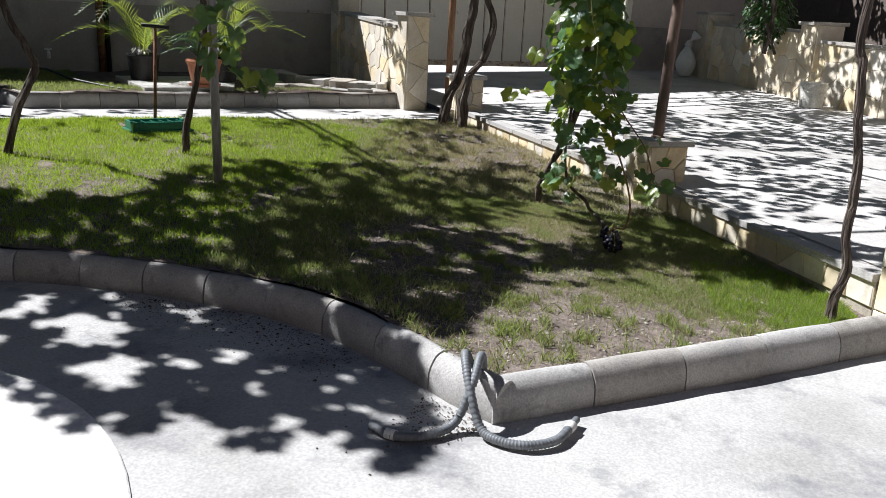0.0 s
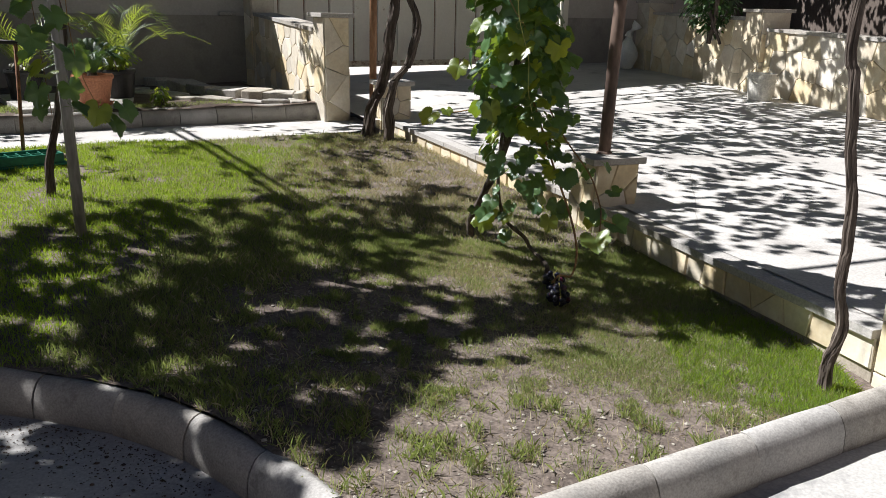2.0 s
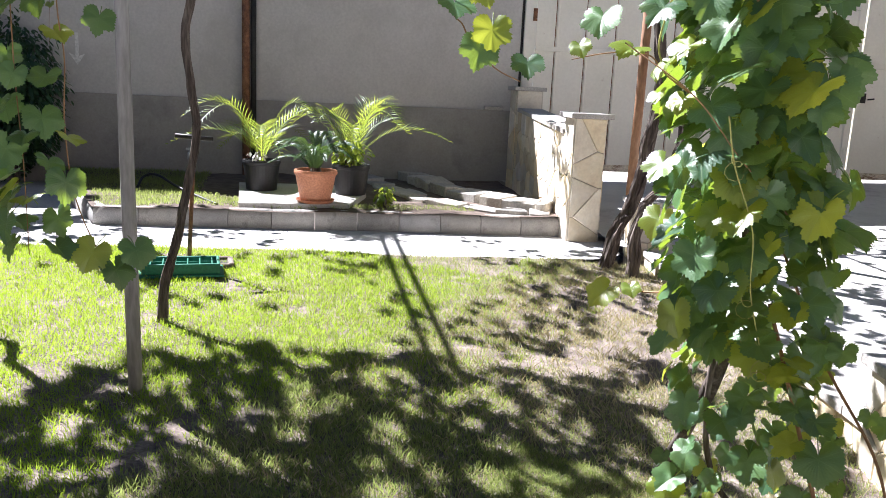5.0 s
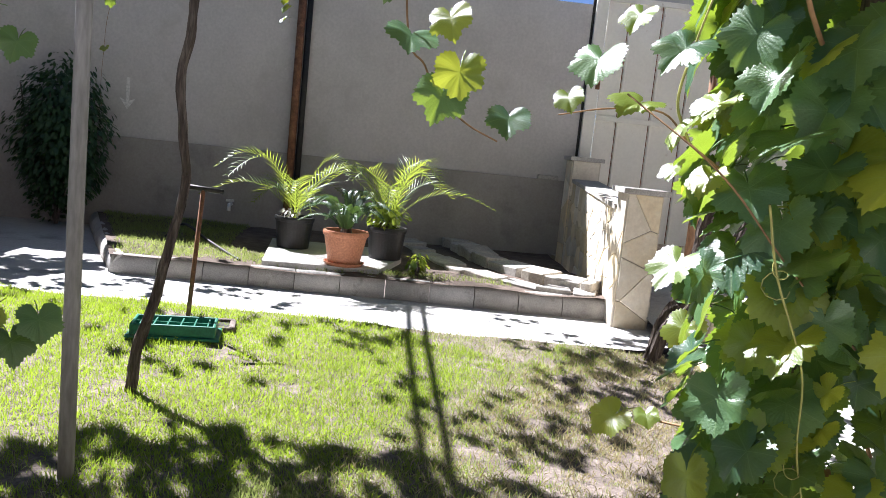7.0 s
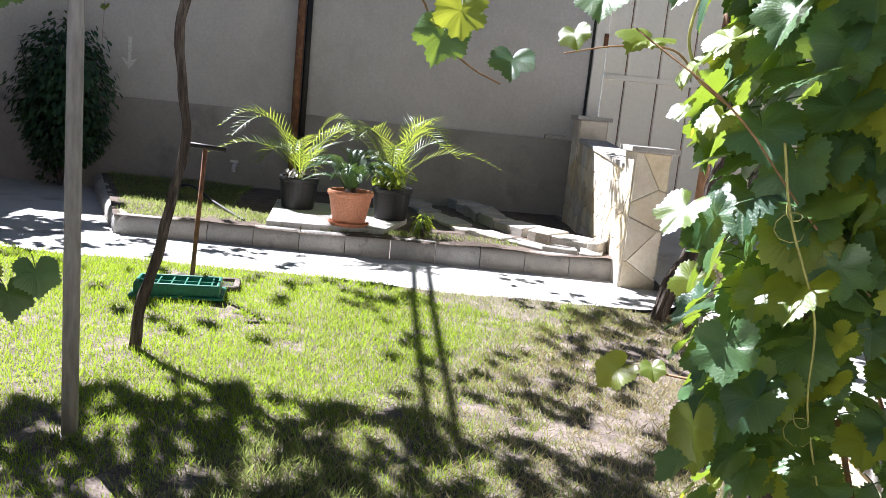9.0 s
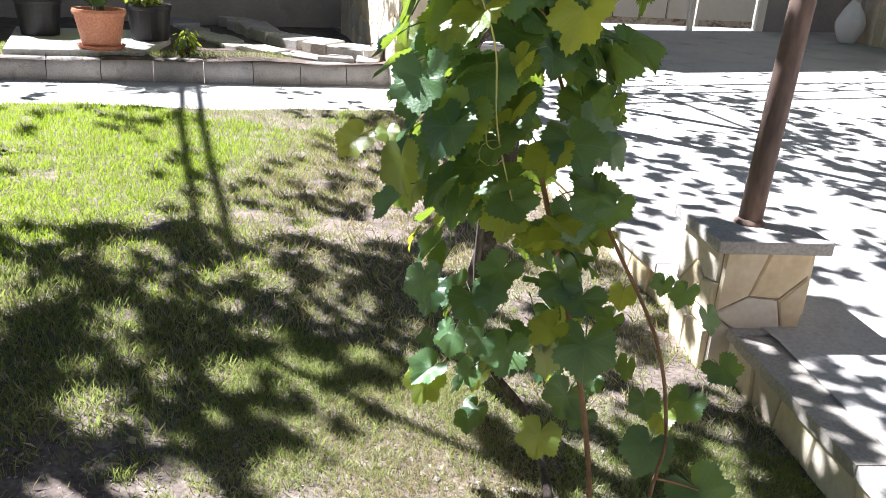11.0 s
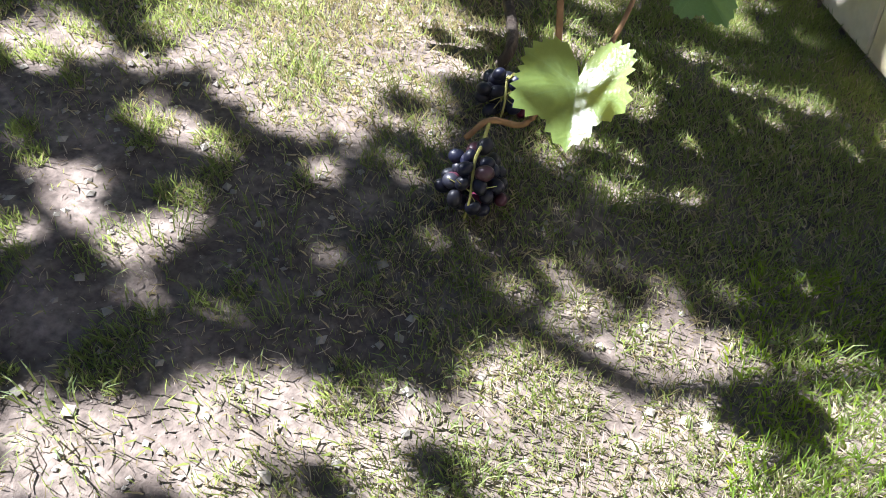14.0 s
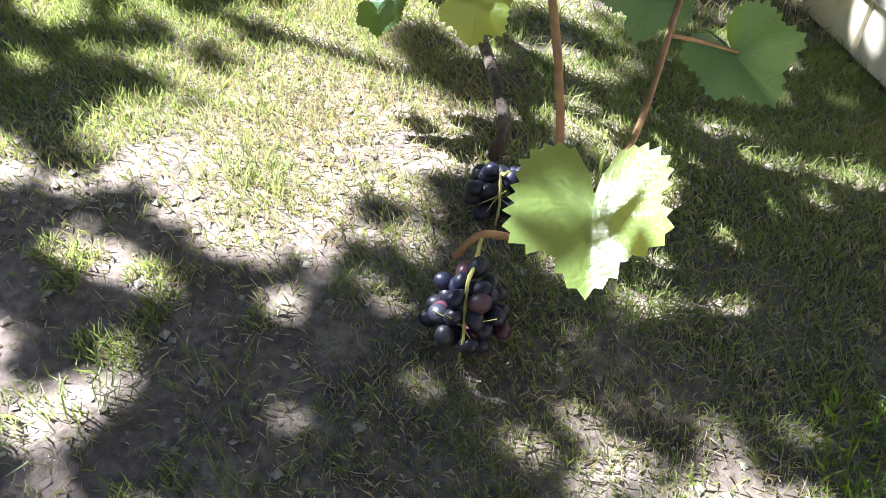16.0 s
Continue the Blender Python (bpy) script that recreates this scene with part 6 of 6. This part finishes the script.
grass("lawn_grass", NEAR, lawn, (-7.5, -4.5, 2.0, 6.5), 1800, "lush green lawn grass in sun and shade", 4, (0.03, 0.06), material=M_LUSH)
grass("lawn_grass", NEAR, lawn, (1.7, 2.45, 3.75, 4.75), 30000, "bright fresh grass beside the slim vine stem", 10, (0.02, 0.045), material=M_LUSH, fine=0.4)
grass("lawn_grass", NEAR, lawn, (-0.9, 0.0, 5.7, 8.7), 5500, "green grass thinning out towards the parched patch", 11, (0.02, 0.042), material=M_LUSH, fine=0.75)
grass("lawn_grass", NEAR, lawn, (-1.8, -0.9, 5.0, 8.7), 5500, "paler lawn grass mixed into the green", 12, (0.016, 0.036), fine=0.7)
grass("dry_grass", NEAR, lawn, (-1.8, -0.8, 5.0, 8.7), 2200, "straw-coloured dry grass lying on the lawn", 13, (0.025, 0.05), True, M_STRAW, True, fine=0.5)
for k, area in enumerate(((-0.8, 2.5, 5.7, 9.3), (-0.8, 0.2, 2.6, 5.7), (0.2, 2.5, 2.6, 3.7))):
    grass("dry_grass", NEAR, lawn, area, 6500, "straw-coloured dry grass lying on the lawn", 15 + k, (0.025, 0.055), True, M_STRAW, True, fine=0.5)
grass("dry_grass", NEAR, lawn, (0.2, 2.4, 3.7, 5.7), 30000, "straw-coloured dry grass standing in the lawn", 9, (0.012, 0.030), True, M_STRAW, True, fine=0.26)
BED_GRASS = [tuple(BED_L + N * 0.13), tuple(BED_L + U * 3.4 + N * 0.12), tuple(BED_L + U * 3.2 + N * 0.36), tuple(BED_L + U * 1.6 + N * 0.42), tuple(BED_L + U * 0.75 + N * 0.9), tuple(BED_L + U * 0.6 + N * 2.9), tuple(BED_L - U * 0.9 + N * 2.9), (-6.8, 9.25), (-5.1, 8.15)]
grass("bed_grass", BED_GRASS, lambda x, y: BED_Z, (-7.0, -1.2, 7.5, 11.2), 5200, "short green grass in the raised bed", 6, (0.02, 0.05), False)


# stones and crumbs on the soil
def pebbles(name, seed, count, small, large, material, label):
    r = random.Random(seed)
    verts, faces = [], []
    base = [(1, 0, 0), (0, 1, 0), (-1, 0, 0), (0, -1, 0), (0, 0, 0.7), (0, 0, -0.7)]
    tri = [(0, 1, 4), (1, 2, 4), (2, 3, 4), (3, 0, 4), (1, 0, 5), (2, 1, 5), (3, 2, 5), (0, 3, 5)]
    for _ in range(count):
        x, y = r.uniform(-0.6, 2.3), r.uniform(2.85, 5.6)
        if not inside((x, y), LAWN_RING) or cover(x, y)[0] > r.random() + 0.25:
            continue
        s = small + large * r.random() ** 6
        a = r.uniform(0, 6.28)
        k = len(verts)
        for bx_, by_, bz_ in base:
            q = Vector((bx_ * r.uniform(0.7, 1.2), by_ * r.uniform(0.6, 1.1), bz_ * r.uniform(0.4, 0.8))) * s
            verts.append((x + q.x * math.cos(a) - q.y * math.sin(a), y + q.x * math.sin(a) + q.y * math.cos(a), lawn(x, y) + 0.016 * noise.noise(Vector((x * 2.1, y * 2.1, 0.3))) + 0.2 * s + q.z))
        faces += [(k + a_, k + b_, k + c_) for a_, b_, c_ in tri]
    me = bpy.data.meshes.new(name)
    me.from_pydata(verts, [], faces)
    me.materials.append(material)
    return tagged(new(name, me), label, "pebbles", kind="stuff")


pebbles("pebbles", 9, 9000, 0.0014, 0.012, M_FLAG, "small pale pebbles scattered on the soil")
pebbles("soil_clods", 10, 7000, 0.0012, 0.005, M_SOIL, "brown crumbs and clods of dry soil")


def litter(count, seed):
    """Short bent twigs and straws lying on the soil, joined."""
    r = random.Random(seed)
    verts, faces = [], []
    for _ in range(count):
        x, y = r.uniform(-0.3, 2.2), r.uniform(3.0, 5.7)
        if not inside((x, y), LAWN_RING):
            continue
        a, ln, w = r.uniform(0, 6.28), r.uniform(0.008, 0.030) * (2.2 if r.random() < 0.03 else 1), r.uniform(0.0004, 0.0010)
        bend = r.uniform(-0.7, 0.7)
        k = len(verts)
        px, py = x, y
        for q in range(3):
            z = lawn(px, py) + 0.016 * noise.noise(Vector((px * 2.1, py * 2.1, 0.3))) + 0.004 + 0.004 * r.random()
            sx, sy = -math.sin(a) * w, math.cos(a) * w
            verts += [(px + sx, py + sy, z), (px - sx, py - sy, z), (px, py, z + 1.6 * w)]
            px, py, a = px + math.cos(a) * ln / 2, py + math.sin(a) * ln / 2, a + bend
        for q in (0, 3):
            for i in range(3):
                b, c = k + q + i, k + q + (i + 1) % 3
                faces.append((b, c, c + 3, b + 3))
    me = bpy.data.meshes.new("dry_twigs")
    me.from_pydata(verts, [], faces)
    me.materials.append(M_LITTER)
    return tagged(new("dry_twigs", me), "dry twigs and straws scattered on the soil", "twigs", kind="stuff")


litter(3200, 33)


def tufts(count, seed):
    """Coarse grass tufts standing singly on the thin lawn, joined."""
    r = random.Random(seed)
    verts, faces = [], []
    for _ in range(count):
        cx, cy = r.uniform(0.1, 2.2), r.uniform(3.2, 5.6)
        if not inside((cx, cy), GRASS_RING):
            continue
        big = r.uniform(0.5, 1.2)
        for _ in range(int(70 * big)):
            x, y = cx + r.gauss(0, 0.03 * big), cy + r.gauss(0, 0.03 * big)
            z = lawn(x, y) + 0.016 * noise.noise(Vector((x * 2.1, y * 2.1, 0.3))) - 0.004
            ln, w = r.uniform(0.018, 0.048) * big, r.uniform(0.0007, 0.0014)
            dx, dy = x - cx + r.gauss(0, 0.02), y - cy + r.gauss(0, 0.02)
            far = math.hypot(dx, dy) + 1e-5
            lean = min(0.9, far * 14)
            hx, hy = dx / far * lean * ln, dy / far * lean * ln
            sx, sy = -dy / far * w, dx / far * w
            k = len(verts)
            verts += [(x + sx, y + sy, z), (x - sx, y - sy, z), (x + hx * 0.35 - sx, y + hy * 0.35 - sy, z + ln * 0.6), (x + hx * 0.35 + sx, y + hy * 0.35 + sy, z + ln * 0.6), (x + hx, y + hy, z + ln * (1.0 - 0.45 * lean))]
            faces += [(k, k + 1, k + 2, k + 3), (k + 3, k + 2, k + 4)]
    me = bpy.data.meshes.new("grass_tufts")
    me.from_pydata(verts, [], faces)
    me.materials.append(M_GRASS)
    return tagged(new("grass_tufts", me), "coarse green grass tufts on thin bare soil", "grass", kind="stuff")


tufts(170, 44)


def grit(count, seed):
    """Dark crumbs and leaf bits gathered on the yard along the curved kerb, joined."""
    r = random.Random(seed)
    verts, faces = [], []
    for _ in range(count):
        i = r.randrange(len(arc) // 3, len(arc) - 1)
        p = Vector(arc[i]).lerp(Vector(arc[i + 1]), r.random())
        d = (Vector(arc[i + 1]) - Vector(arc[i])).normalized()
        p = p - Vector((-d.y, d.x)) * (0.02 + abs(r.gauss(0, 0.16)))
        if noise.noise(Vector((p.x * 3, p.y * 3, 2))) < -0.05:
            continue
        sz, a = r.uniform(0.0015, 0.005) * (2.0 if r.random() < 0.05 else 1), r.uniform(0, 6.28)
        k = len(verts)
        z = yard_z(p.x, p.y) + 0.003
        for q in range(4):
            b = a + q * 1.57
            verts.append((p.x + math.cos(b) * sz * r.uniform(0.6, 1.4), p.y + math.sin(b) * sz, z))
        verts.append((p.x, p.y, z + sz * 0.7))
        faces += [(k + q, k + (q + 1) % 4, k + 4) for q in range(4)]
    me = bpy.data.meshes.new("yard_grit")
    me.from_pydata(verts, [], faces)
    me.materials.append(M_BEDSOIL)
    return tagged(new("yard_grit", me), "dark grit and leaf crumbs along the kerb", "grit", kind="stuff")


grit(1800, 51)

# dry leaves fallen on the soil
FALLEN = leaf_mesh("fallen_leaf", 12, 1.4, M_STRAW, 0.5)
for k, (x, y) in enumerate([(0.28, 4.54), (0.25, 4.62), (0.02, 5.14), (0.15, 4.95)]):
    ob = new("fallen_leaf", FALLEN)
    ob.matrix_world = leaf_pose((x, y, lawn(x, y) + 0.022), (0.2, -0.1, 1), (math.cos(2.1 * k), math.sin(2.1 * k), 0), 0.045 - 0.006 * k)
    tagged(ob, "curled dry vine leaf fallen on the soil", "leaf", "fallen leaves")
